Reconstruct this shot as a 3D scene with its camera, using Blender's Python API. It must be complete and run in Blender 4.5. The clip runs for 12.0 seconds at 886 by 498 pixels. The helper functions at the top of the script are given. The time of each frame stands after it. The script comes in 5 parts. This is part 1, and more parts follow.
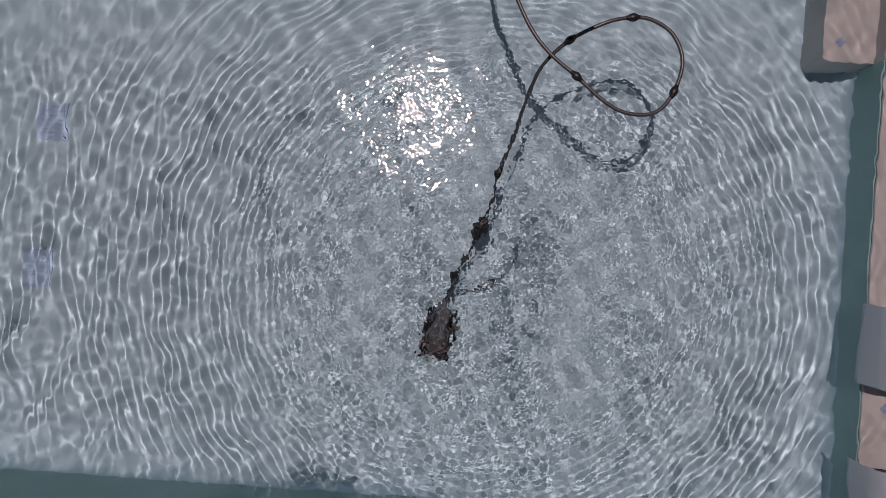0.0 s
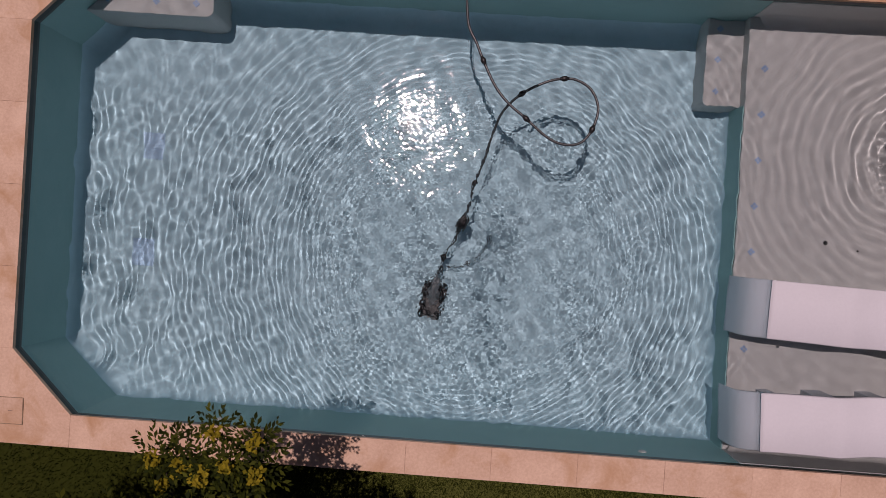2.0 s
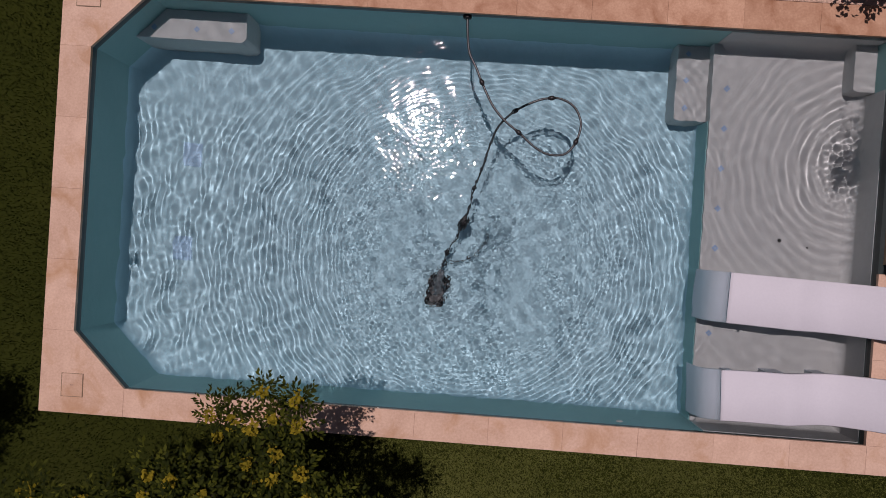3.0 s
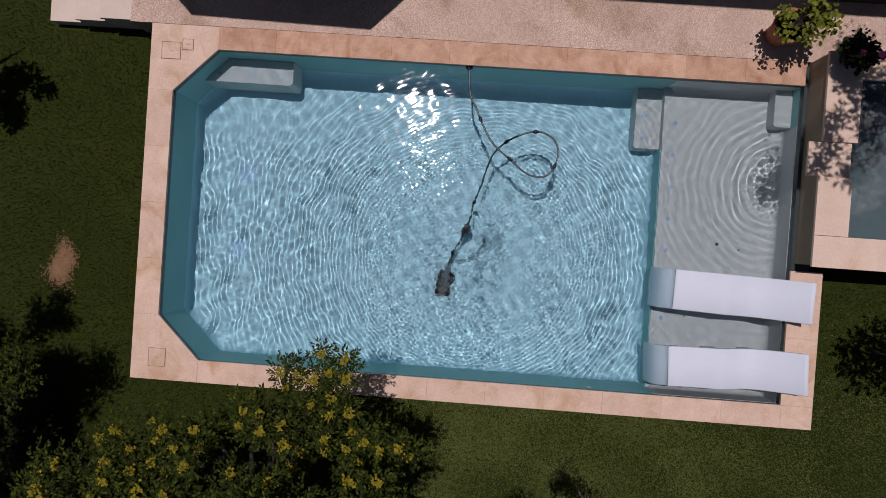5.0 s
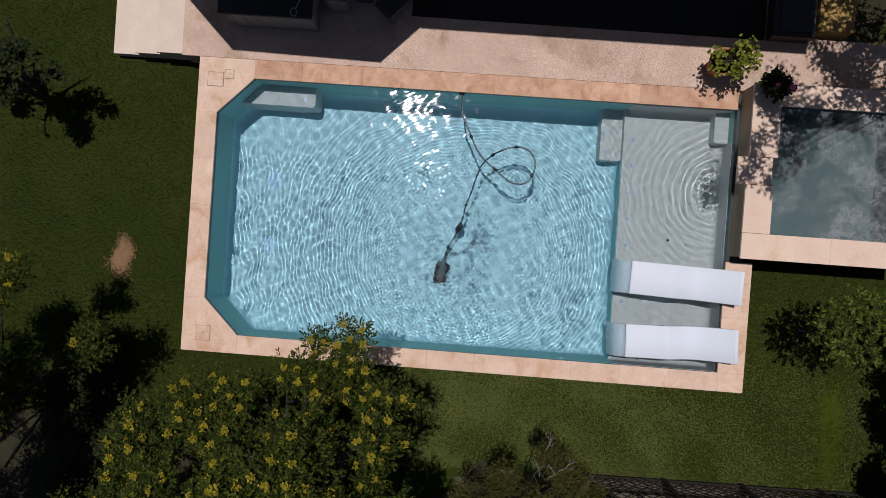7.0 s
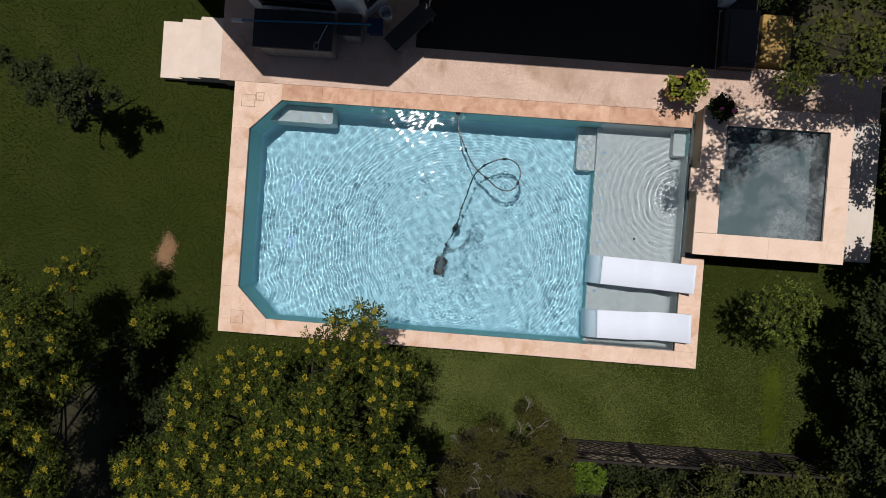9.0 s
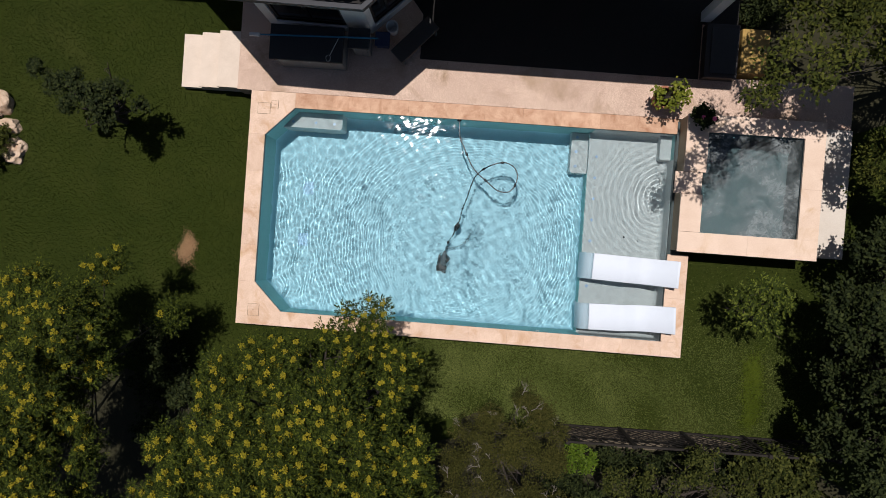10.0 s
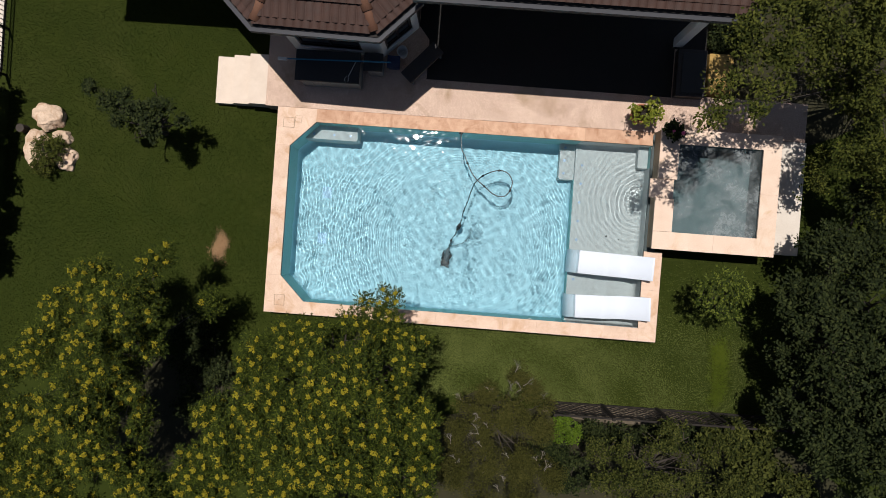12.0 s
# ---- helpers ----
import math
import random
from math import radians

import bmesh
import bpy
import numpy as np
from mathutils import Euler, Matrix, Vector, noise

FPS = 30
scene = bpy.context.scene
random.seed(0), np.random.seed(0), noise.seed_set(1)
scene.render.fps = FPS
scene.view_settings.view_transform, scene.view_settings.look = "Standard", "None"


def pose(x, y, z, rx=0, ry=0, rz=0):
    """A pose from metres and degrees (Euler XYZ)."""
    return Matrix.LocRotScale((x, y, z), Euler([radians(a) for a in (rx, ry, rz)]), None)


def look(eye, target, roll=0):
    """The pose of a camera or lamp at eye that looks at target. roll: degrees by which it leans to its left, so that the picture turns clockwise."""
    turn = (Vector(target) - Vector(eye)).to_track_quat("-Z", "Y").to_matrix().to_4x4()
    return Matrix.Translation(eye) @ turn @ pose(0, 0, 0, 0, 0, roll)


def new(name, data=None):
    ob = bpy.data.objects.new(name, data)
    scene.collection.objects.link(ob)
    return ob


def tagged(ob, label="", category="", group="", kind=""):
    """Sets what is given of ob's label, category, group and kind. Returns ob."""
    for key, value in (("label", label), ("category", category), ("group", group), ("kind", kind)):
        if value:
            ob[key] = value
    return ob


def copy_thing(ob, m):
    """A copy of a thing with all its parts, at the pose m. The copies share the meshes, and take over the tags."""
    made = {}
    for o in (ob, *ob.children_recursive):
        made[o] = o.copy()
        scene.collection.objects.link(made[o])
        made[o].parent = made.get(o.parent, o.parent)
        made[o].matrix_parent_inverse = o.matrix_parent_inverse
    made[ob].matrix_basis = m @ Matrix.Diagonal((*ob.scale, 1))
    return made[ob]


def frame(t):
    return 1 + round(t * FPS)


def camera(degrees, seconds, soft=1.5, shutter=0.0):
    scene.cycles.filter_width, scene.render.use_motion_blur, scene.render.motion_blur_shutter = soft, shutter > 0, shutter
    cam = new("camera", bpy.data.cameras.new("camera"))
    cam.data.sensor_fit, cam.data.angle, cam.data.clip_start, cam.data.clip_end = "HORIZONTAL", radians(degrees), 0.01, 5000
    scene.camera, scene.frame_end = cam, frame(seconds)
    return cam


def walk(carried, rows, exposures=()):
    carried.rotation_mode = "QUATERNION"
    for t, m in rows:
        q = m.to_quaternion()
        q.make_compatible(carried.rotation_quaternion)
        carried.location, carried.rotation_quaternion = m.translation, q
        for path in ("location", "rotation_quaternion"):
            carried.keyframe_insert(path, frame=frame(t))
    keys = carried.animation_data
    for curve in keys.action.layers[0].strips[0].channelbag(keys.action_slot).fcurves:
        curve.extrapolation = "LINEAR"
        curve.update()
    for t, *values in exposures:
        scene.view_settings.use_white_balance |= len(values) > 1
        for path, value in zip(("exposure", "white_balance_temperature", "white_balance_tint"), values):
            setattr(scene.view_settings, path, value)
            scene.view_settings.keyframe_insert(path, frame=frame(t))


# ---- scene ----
# camera: a drone that looks straight down and climbs over the pool
cam = camera(73.0, 12.0, 0.7)
PATH = [
    (0.0, -0.294, -0.304, 3.630, 3.88),
    (0.5, -0.242, -0.319, 4.039, 3.85),
    (1.0, -0.224, -0.354, 4.476, 4.02),
    (1.5, -0.190, -0.379, 4.918, 3.95),
    (2.0, -0.166, -0.391, 5.350, 3.86),
    (2.5, -0.168, -0.414, 5.768, 3.91),
    (3.0, -0.178, -0.422, 6.198, 3.91),
    (5.0, -0.220, -0.388, 7.892, 4.02),
    (5.5, -0.201, -0.385, 8.313, 4.06),
    (6.0, -0.187, -0.407, 8.727, 4.07),
    (6.5, -0.167, -0.429, 9.147, 4.10),
    (7.0, -0.117, -0.449, 9.565, 4.13),
    (9.0, -0.040, -0.489, 11.241, 4.26),
    (9.5, -0.051, -0.511, 11.657, 4.26),
    (10.0, -0.060, -0.530, 12.076, 4.28),
    (10.5, -0.075, -0.518, 12.491, 4.31),
    (11.0, -0.105, -0.500, 12.896, 4.30),
    (11.5, -0.105, -0.521, 13.314, 4.29),
    (12.0, -0.091, -0.573, 13.720, 4.33),
]
EXPOSURES = [(0.0, -0.72, 7700, 52), (2.5, -0.62, 7000, 40), (5.5, -0.29, 6080, 21), (9.5, 0.24, 6180, 13), (12.0, 0.43, 6280, 11)]
walk(cam, [(t, pose(x, y, z, -0.595, 1.676, turn)) for t, x, y, z, turn in PATH], EXPOSURES)

# ---- world and sun ----
SUN_AT = Vector((-0.084, 0.219, 1.0)).normalized()
world = bpy.data.worlds.new("sky")
scene.world = world
world.use_nodes = True
sky = world.node_tree.nodes.new("ShaderNodeTexSky")
sky.sky_type, sky.sun_disc = "NISHITA", False
sky.sun_elevation = math.asin(SUN_AT.z)
sky.sun_rotation = math.atan2(SUN_AT.x, SUN_AT.y)
world.node_tree.links.new(sky.outputs[0], world.node_tree.nodes["Background"].inputs[0])
world.node_tree.nodes["Background"].inputs[1].default_value = 0.028
sun = new("sun", bpy.data.lights.new("sun", "SUN"))
sun.data.cycles.is_caustics_light = True
sun.data.energy, sun.data.angle, sun.data.color = 3.6, radians(0.53), (1.0, 0.95, 0.88)
sun.matrix_world = look(SUN_AT * 60, (0, 0, 0))


# ---- materials ----
def nodes_of(name):
    m = bpy.data.materials.new(name)
    m.use_nodes = True
    return m, m.node_tree.nodes, m.node_tree.links, m.node_tree.nodes["Principled BSDF"]


def ramp(nd, lk, fac, stops):
    r = nd.new("ShaderNodeValToRGB")
    e = r.color_ramp.elements
    while len(e) < len(stops):
        e.new(0.5)
    for el, (p, c) in zip(e, stops):
        el.position, el.color = p, (*c, 1) if len(c) == 3 else c
    lk.new(fac, r.inputs[0])
    return r.outputs[0]


def noise_tex(nd, lk, vec, scale, detail=4, rough=0.55, warp=0.0):
    n = nd.new("ShaderNodeTexNoise")
    n.inputs["Scale"].default_value, n.inputs["Detail"].default_value = scale, detail
    n.inputs["Roughness"].default_value, n.inputs["Distortion"].default_value = rough, warp
    lk.new(vec, n.inputs["Vector"])
    return n.outputs["Fac"]


def mix(nd, lk, kind, fac, a, b):
    m = nd.new("ShaderNodeMix")
    m.data_type, m.blend_type = "RGBA", kind
    for sock, val in ((m.inputs[0], fac), (m.inputs[6], a), (m.inputs[7], b)):
        if isinstance(val, (int, float)):
            sock.default_value = val
        elif isinstance(val, tuple):
            sock.default_value = (*val, 1)
        else:
            lk.new(val, sock)
    return m.outputs[2]


def surface(name, dark, light, coarse=1.5, fine=30.0, rough=0.7, bump=0.3, stain=None, stain_at=(0.58, 0.7), stain_scale=2.2, speck=None, speck_scale=90.0, vary=0.0, metal=0.0, spec=0.4):
    """Two scales of colour noise, an optional stain and speckle, variation from piece to piece, and fine relief."""
    m, nd, lk, bsdf = nodes_of(name)
    pos = nd.new("ShaderNodeNewGeometry").outputs["Position"]
    a = noise_tex(nd, lk, pos, coarse, 5, 0.6, 0.4)
    b = noise_tex(nd, lk, pos, fine, 6, 0.65)
    both = nd.new("ShaderNodeMath")
    both.operation = "MULTIPLY_ADD"
    both.inputs[1].default_value = 0.5
    lk.new(a, both.inputs[0])
    half = nd.new("ShaderNodeMath")
    half.operation = "MULTIPLY"
    half.inputs[1].default_value = 0.5
    lk.new(b, half.inputs[0])
    lk.new(half.outputs[0], both.inputs[2])
    col = ramp(nd, lk, both.outputs[0], [(0.32, dark), (0.68, light)])
    if stain:
        k = noise_tex(nd, lk, pos, stain_scale, 6, 0.62, 0.8)
        f = ramp(nd, lk, k, [(stain_at[0], (0, 0, 0)), (stain_at[1], (0.8, 0.8, 0.8))])
        col = mix(nd, lk, "MIX", f, col, stain)
    if speck:
        v = nd.new("ShaderNodeTexVoronoi")
        v.inputs["Scale"].default_value = speck_scale
        lk.new(pos, v.inputs["Vector"])
        tint = ramp(nd, lk, v.outputs["Color"], [(0.25, (0.55, 0.5, 0.45)), (0.6, (1, 1, 1)), (0.85, speck)])
        col = mix(nd, lk, "MULTIPLY", 0.7, col, tint)
    if vary:
        info = nd.new("ShaderNodeObjectInfo")
        t = ramp(nd, lk, info.outputs["Random"], [(0.0, (1 - vary, 1 - vary * 1.15, 1 - vary * 1.3)), (1.0, (1, 1, 1))])
        col = mix(nd, lk, "MULTIPLY", 1.0, col, t)
    lk.new(col, bsdf.inputs["Base Color"])
    bsdf.inputs["Roughness"].default_value, bsdf.inputs["Metallic"].default_value = rough, metal
    bsdf.inputs["Specular IOR Level"].default_value = spec
    if bump:
        bp = nd.new("ShaderNodeBump")
        bp.inputs["Strength"].default_value, bp.inputs["Distance"].default_value = bump, 0.01
        lk.new(both.outputs[0], bp.inputs["Height"])
        lk.new(bp.outputs[0], bsdf.inputs["Normal"])
    return m


def leaf_material(name, tones, trans=0.3, rough=0.55):
    """Leaves: tone by leaf, a little light coming through."""
    m, nd, lk, bsdf = nodes_of(name)
    geo = nd.new("ShaderNodeNewGeometry")
    n = len(tones)
    col = ramp(nd, lk, geo.outputs["Random Per Island"], [(i / max(n - 1, 1), c) for i, c in enumerate(tones)])
    big = noise_tex(nd, lk, geo.outputs["Position"], 1.6, 3)
    col = mix(nd, lk, "MULTIPLY", 0.6, col, ramp(nd, lk, big, [(0.35, (0.55, 0.6, 0.5)), (0.65, (1.0, 1.0, 1.0))]))
    lk.new(col, bsdf.inputs["Base Color"])
    bsdf.inputs["Roughness"].default_value = rough
    bsdf.inputs["Specular IOR Level"].default_value = 0.08
    tr = nd.new("ShaderNodeBsdfTranslucent")
    lk.new(col, tr.inputs[0])
    ms = nd.new("ShaderNodeMixShader")
    ms.inputs[0].default_value = trans
    lk.new(bsdf.outputs[0], ms.inputs[1])
    lk.new(tr.outputs[0], ms.inputs[2])
    lk.new(ms.outputs[0], nd["Material Output"].inputs[0])
    return m


def water_material(name, tint, gloss=0.1, foam=None, ripple=None):
    """Clear water: refraction below, a slightly rough mirror by Fresnel above, and foam clouds where asked."""
    m, nd, lk, bsdf = nodes_of(name)
    nd.remove(bsdf)
    below = nd.new("ShaderNodeBsdfRefraction")
    below.inputs["Color"].default_value = (*tint, 1)
    below.inputs["IOR"].default_value, below.inputs["Roughness"].default_value = 1.333, 0.0
    above = nd.new("ShaderNodeBsdfGlossy")
    above.inputs["Roughness"].default_value = gloss
    fr = nd.new("ShaderNodeFresnel")
    fr.inputs["IOR"].default_value = 1.333
    if ripple:
        where = nd.new("ShaderNodeNewGeometry").outputs["Position"]
        for shader, centre, near, wide, scale, depth in ripple:
            far = nd.new("ShaderNodeVectorMath")
            far.operation = "DISTANCE"
            far.inputs[1].default_value = centre
            lk.new(where, far.inputs[0])
            share = nd.new("ShaderNodeMath")
            share.operation = "DIVIDE"
            share.inputs[1].default_value = wide
            lk.new(far.outputs["Value"], share.inputs[0])
            calm = ramp(nd, lk, share.outputs[0], [(near / wide, (1, 1, 1)), (1.0, (0.0, 0.0, 0.0))])
            bp = nd.new("ShaderNodeBump")
            bp.inputs["Distance"].default_value = depth
            lk.new(calm, bp.inputs["Strength"])
            lk.new(noise_tex(nd, lk, where, scale, 1, 0.5), bp.inputs["Height"])
            lk.new(bp.outputs[0], (above if shader == "mirror" else below).inputs["Normal"])
    ms = nd.new("ShaderNodeMixShader")
    lk.new(fr.outputs[0], ms.inputs[0])
    lk.new(below.outputs[0], ms.inputs[1])
    lk.new(above.outputs[0], ms.inputs[2])
    if foam:
        pos = nd.new("ShaderNodeNewGeometry").outputs["Position"]
        big = noise_tex(nd, lk, pos, 1.5, 4, 0.55, 0.5)
        small = noise_tex(nd, lk, pos, 6.0, 8, 0.72, 1.6)
        both = mix(nd, lk, "MULTIPLY", 1.0, ramp(nd, lk, big, [(0.42, (0.06, 0.06, 0.06)), (0.62, (1, 1, 1))]), ramp(nd, lk, small, [(0.38, (0.22, 0.22, 0.22)), (0.66, (1, 1, 1))]))
        df = nd.new("ShaderNodeBsdfDiffuse")
        df.inputs[0].default_value = (*foam, 1)
        cover = nd.new("ShaderNodeMixShader")
        lk.new(both, cover.inputs[0])
        lk.new(ms.outputs[0], cover.inputs[1])
        lk.new(df.outputs[0], cover.inputs[2])
        ms = cover
    lk.new(ms.outputs[0], nd["Material Output"].inputs[0])
    return m


def plain(name, c, rough=0.5, metal=0.0, spec=0.5):
    d = tuple(v * 0.82 for v in c)
    return surface(name, d, c, 4.0, 60.0, rough, 0.08, metal=metal, spec=spec)


M_COPING = surface("coping_stone", (0.52, 0.35, 0.25), (0.74, 0.55, 0.42), 3.5, 40.0, 0.75, 0.2, stain=(0.46, 0.26, 0.13), stain_at=(0.51, 0.74), stain_scale=2.6, vary=0.08)
M_COPING_RED = surface("weathered_coping_stone", (0.46, 0.255, 0.155), (0.69, 0.455, 0.31), 6.0, 45.0, 0.75, 0.25, stain=(0.35, 0.16, 0.078), stain_at=(0.47, 0.72), stain_scale=3.4, vary=0.16)
M_SPA_STONE = surface("spa_stone", (0.58, 0.42, 0.31), (0.75, 0.58, 0.46), 2.5, 40.0, 0.75, 0.15, stain=(0.50, 0.32, 0.16), stain_at=(0.55, 0.78), stain_scale=1.8, vary=0.05)
M_STEP = surface("step_stone", (0.56, 0.455, 0.365), (0.69, 0.575, 0.475), 3.0, 50.0, 0.8, 0.2, vary=0.05)
M_TERRACE = surface("exposed_aggregate", (0.43, 0.30, 0.23), (0.65, 0.485, 0.385), 1.3, 70.0, 0.85, 0.6, stain=(0.30, 0.20, 0.115), stain_at=(0.53, 0.74), stain_scale=1.1, speck=(1.45, 1.42, 1.4), speck_scale=130.0)
M_BASE = surface("pale_concrete", (0.50, 0.43, 0.36), (0.62, 0.55, 0.47), 2.0, 50.0, 0.85, 0.3, stain=(0.36, 0.3, 0.24), stain_at=(0.62, 0.8))
# grey plaster with the blue tint of deep water put into its colour
M_FLOOR = surface("water_tinted_plaster", (0.375, 0.595, 0.68), (0.48, 0.72, 0.805), 2.2, 18.0, 0.7, 0.15)
# same plaster as the floor, with underwater shade painted in as darker teal
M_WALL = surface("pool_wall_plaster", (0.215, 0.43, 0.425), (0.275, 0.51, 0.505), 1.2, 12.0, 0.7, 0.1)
M_SHELF = surface("shelf_plaster", (0.50, 0.49, 0.48), (0.61, 0.60, 0.585), 1.6, 16.0, 0.7, 0.15)
M_BAND = surface("waterline_tile", (0.02, 0.035, 0.035), (0.035, 0.05, 0.05), 5.0, 40.0, 0.35, 0.1)
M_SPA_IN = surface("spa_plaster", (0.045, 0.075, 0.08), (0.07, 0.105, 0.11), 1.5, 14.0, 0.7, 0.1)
M_SPA_WALL = surface("tan_render", (0.24, 0.18, 0.12), (0.31, 0.24, 0.16), 2.0, 30.0, 0.85, 0.3)
M_GROUT = surface("mortar", (0.22, 0.16, 0.12), (0.30, 0.22, 0.17), 4.0, 60.0, 0.95, 0.2)
M_BLUE_TILE = surface("blue_mosaic", (0.22, 0.34, 0.54), (0.32, 0.46, 0.68), 30.0, 90.0, 0.3, 0.05)
M_GRATE = surface("pale_blue_grate", (0.30, 0.52, 0.72), (0.42, 0.64, 0.82), 30.0, 90.0, 0.4, 0.05)
M_WATER = water_material("pool_water", (0.92, 0.99, 1.0), 0.04, ripple=(("mirror", (-0.6, 0.15, -0.1), 0.5, 0.9, 25.0, 0.003), ("below", (-0.1, -0.42, -0.1), 0.7, 1.9, 24.0, 0.007)))
M_SPA_WATER = water_material("spa_water", (0.62, 0.70, 0.71), 0.35, foam=(0.225, 0.248, 0.25))
M_SOIL = surface("lawn_soil", (0.020, 0.028, 0.005), (0.029, 0.037, 0.006), 0.9, 55.0, 0.95, 0.6, spec=0.05, stain=(0.036, 0.042, 0.009), stain_at=(0.50, 0.74), stain_scale=0.55)
M_BARE = surface("bare_earth", (0.17, 0.095, 0.045), (0.30, 0.18, 0.09), 8.0, 60.0, 0.95, 0.6)
M_EARTH = surface("dry_earth", (0.06, 0.046, 0.03), (0.125, 0.098, 0.066), 6.0, 50.0, 0.95, 0.7)
M_LATTICE = surface("weathered_wood", (0.014, 0.012, 0.010), (0.034, 0.029, 0.025), 6.0, 50.0, 0.9, 0.3, spec=0.1)
# litter behind the fence and pot soil; also painted shade under trees
M_LITTER_SHADE = surface("litter_and_shade", (0.013, 0.012, 0.004), (0.034, 0.030, 0.010), 2.0, 30.0, 0.95, 0.7)
M_BLADE = leaf_material("grass_blades", [(0.0085, 0.017, 0.003), (0.017, 0.028, 0.004), (0.047, 0.058, 0.011), (0.012, 0.0215, 0.003), (0.0265, 0.0375, 0.0055), (0.094, 0.105, 0.026)], 0.25, 0.8)
M_BLADE_DRY = leaf_material("dry_grass_blades", [(0.10, 0.129, 0.029), (0.178, 0.195, 0.058), (0.132, 0.157, 0.038), (0.16, 0.18, 0.05)], 0.25, 0.9)
M_BLADE_LUSH = leaf_material("lush_grass", [(0.065, 0.092, 0.008), (0.105, 0.13, 0.012), (0.042, 0.062, 0.006)], 0.25, 0.6)
M_LEAF = leaf_material("tree_leaves", [(0.010, 0.017, 0.002), (0.021, 0.031, 0.003), (0.080, 0.094, 0.010), (0.012, 0.020, 0.003), (0.034, 0.045, 0.005)], 0.12, 0.7)
M_BLOOM = leaf_material("yellow_blossom", [(0.225, 0.182, 0.014), (0.34, 0.27, 0.022), (0.15, 0.135, 0.011)], 0.2, 0.8)
M_LEAF_DARK = leaf_material("dark_leaves", [(0.009, 0.014, 0.004), (0.020, 0.027, 0.008), (0.044, 0.052, 0.015)], 0.15, 0.7)
M_LEAF_OAK = leaf_material("mid_leaves", [(0.016, 0.022, 0.004), (0.046, 0.054, 0.009), (0.10, 0.104, 0.019), (0.03, 0.037, 0.006)], 0.25, 0.7)
M_LEAF_CITRUS = leaf_material("citrus_leaves", [(0.012, 0.020, 0.003), (0.040, 0.055, 0.007), (0.13, 0.148, 0.022)], 0.2, 0.6)
M_LEAF_SHRUB = leaf_material("shrub_leaves", [(0.014, 0.020, 0.004), (0.036, 0.042, 0.008), (0.085, 0.088, 0.019), (0.024, 0.030, 0.006)], 0.2, 0.7)
M_LEAF_LIME = leaf_material("lime_leaves", [(0.09, 0.11, 0.012), (0.17, 0.19, 0.022), (0.26, 0.26, 0.04)], 0.3, 0.5)
M_LEAF_BRIGHT = leaf_material("bright_leaves", [(0.05, 0.085, 0.007), (0.085, 0.135, 0.011), (0.13, 0.18, 0.02)], 0.3, 0.5)
M_LEAF_DRY = leaf_material("dull_leaves", [(0.036, 0.037, 0.009), (0.080, 0.073, 0.018), (0.020, 0.022, 0.006)], 0.15, 0.9)
M_BARK = surface("bark", (0.026, 0.02, 0.016), (0.06, 0.047, 0.037), 8.0, 60.0, 0.9, 0.6)
M_TWIG = surface("bare_twig", (0.12, 0.10, 0.085), (0.21, 0.185, 0.155), 8.0, 60.0, 0.9, 0.4)
M_ROCK = surface("sandstone", (0.40, 0.28, 0.19), (0.66, 0.50, 0.37), 2.5, 22.0, 0.9, 0.8, stain=(0.32, 0.17, 0.08), stain_at=(0.52, 0.70), stain_scale=3.5)
M_LOUNGER = surface("white_polymer", (0.60, 0.635, 0.69), (0.65, 0.685, 0.74), 2.0, 40.0, 0.7, 0.03, spec=0.15)
M_BLACK = plain("black_rubber", (0.012, 0.013, 0.014), 0.45)
M_GREY = plain("grey_plastic", (0.10, 0.12, 0.12), 0.4)
M_HOOD = plain("hood_grey", (0.15, 0.17, 0.18), 0.45)
M_HOSE = plain("hose_grey", (0.05, 0.06, 0.065), 0.35)
M_TERRACOTTA = surface("terracotta", (0.24, 0.09, 0.045), (0.36, 0.15, 0.08), 6.0, 50.0, 0.85, 0.3)
M_PLANTER = plain("dark_planter", (0.035, 0.03, 0.028), 0.6)
M_PINK = plain("pink_petal", (0.75, 0.12, 0.28), 0.6)
M_ROOF = surface("roof_tile", (0.036, 0.017, 0.0125), (0.068, 0.033, 0.023), 3.0, 40.0, 0.8, 0.4, stain=(0.05, 0.032, 0.026), stain_at=(0.5, 0.75), stain_scale=4.0, vary=0.25)
M_RIDGE = surface("ridge_tile_clay", (0.12, 0.055, 0.032), (0.18, 0.085, 0.050), 4.0, 40.0, 0.8, 0.4, vary=0.15)
M_SOFFIT = plain("soffit_board", (0.16, 0.16, 0.17), 0.7)
M_UNDER = plain("roof_felt", (0.02, 0.016, 0.014), 0.9)
M_GUTTER = plain("grey_gutter", (0.042, 0.042, 0.048), 0.6, spec=0.2)
M_RENDER = surface("white_render", (0.62, 0.62, 0.60), (0.72, 0.72, 0.70), 1.5, 30.0, 0.85, 0.2)
# dark frames; also the painted shade of the inner patio walls
M_FRAME_SHADE = plain("frame_and_shade_dark", (0.03, 0.022, 0.018), 0.5)
M_GLASS = plain("dark_glass", (0.01, 0.012, 0.014), 0.08)
M_BOX = plain("storage_box_grey", (0.17, 0.175, 0.18), 0.6)
M_LID = plain("storage_lid_charcoal", (0.018, 0.018, 0.02), 0.65)
M_POLE = plain("blue_pole", (0.01, 0.16, 0.30), 0.35)
M_BUCKET = plain("blue_crate", (0.02, 0.04, 0.11), 0.5)
M_WHITE = plain("white_plastic", (0.62, 0.62, 0.6), 0.5)
M_FENCE = plain("fence_wood_dark", (0.014, 0.012, 0.011), 0.85, spec=0.1)
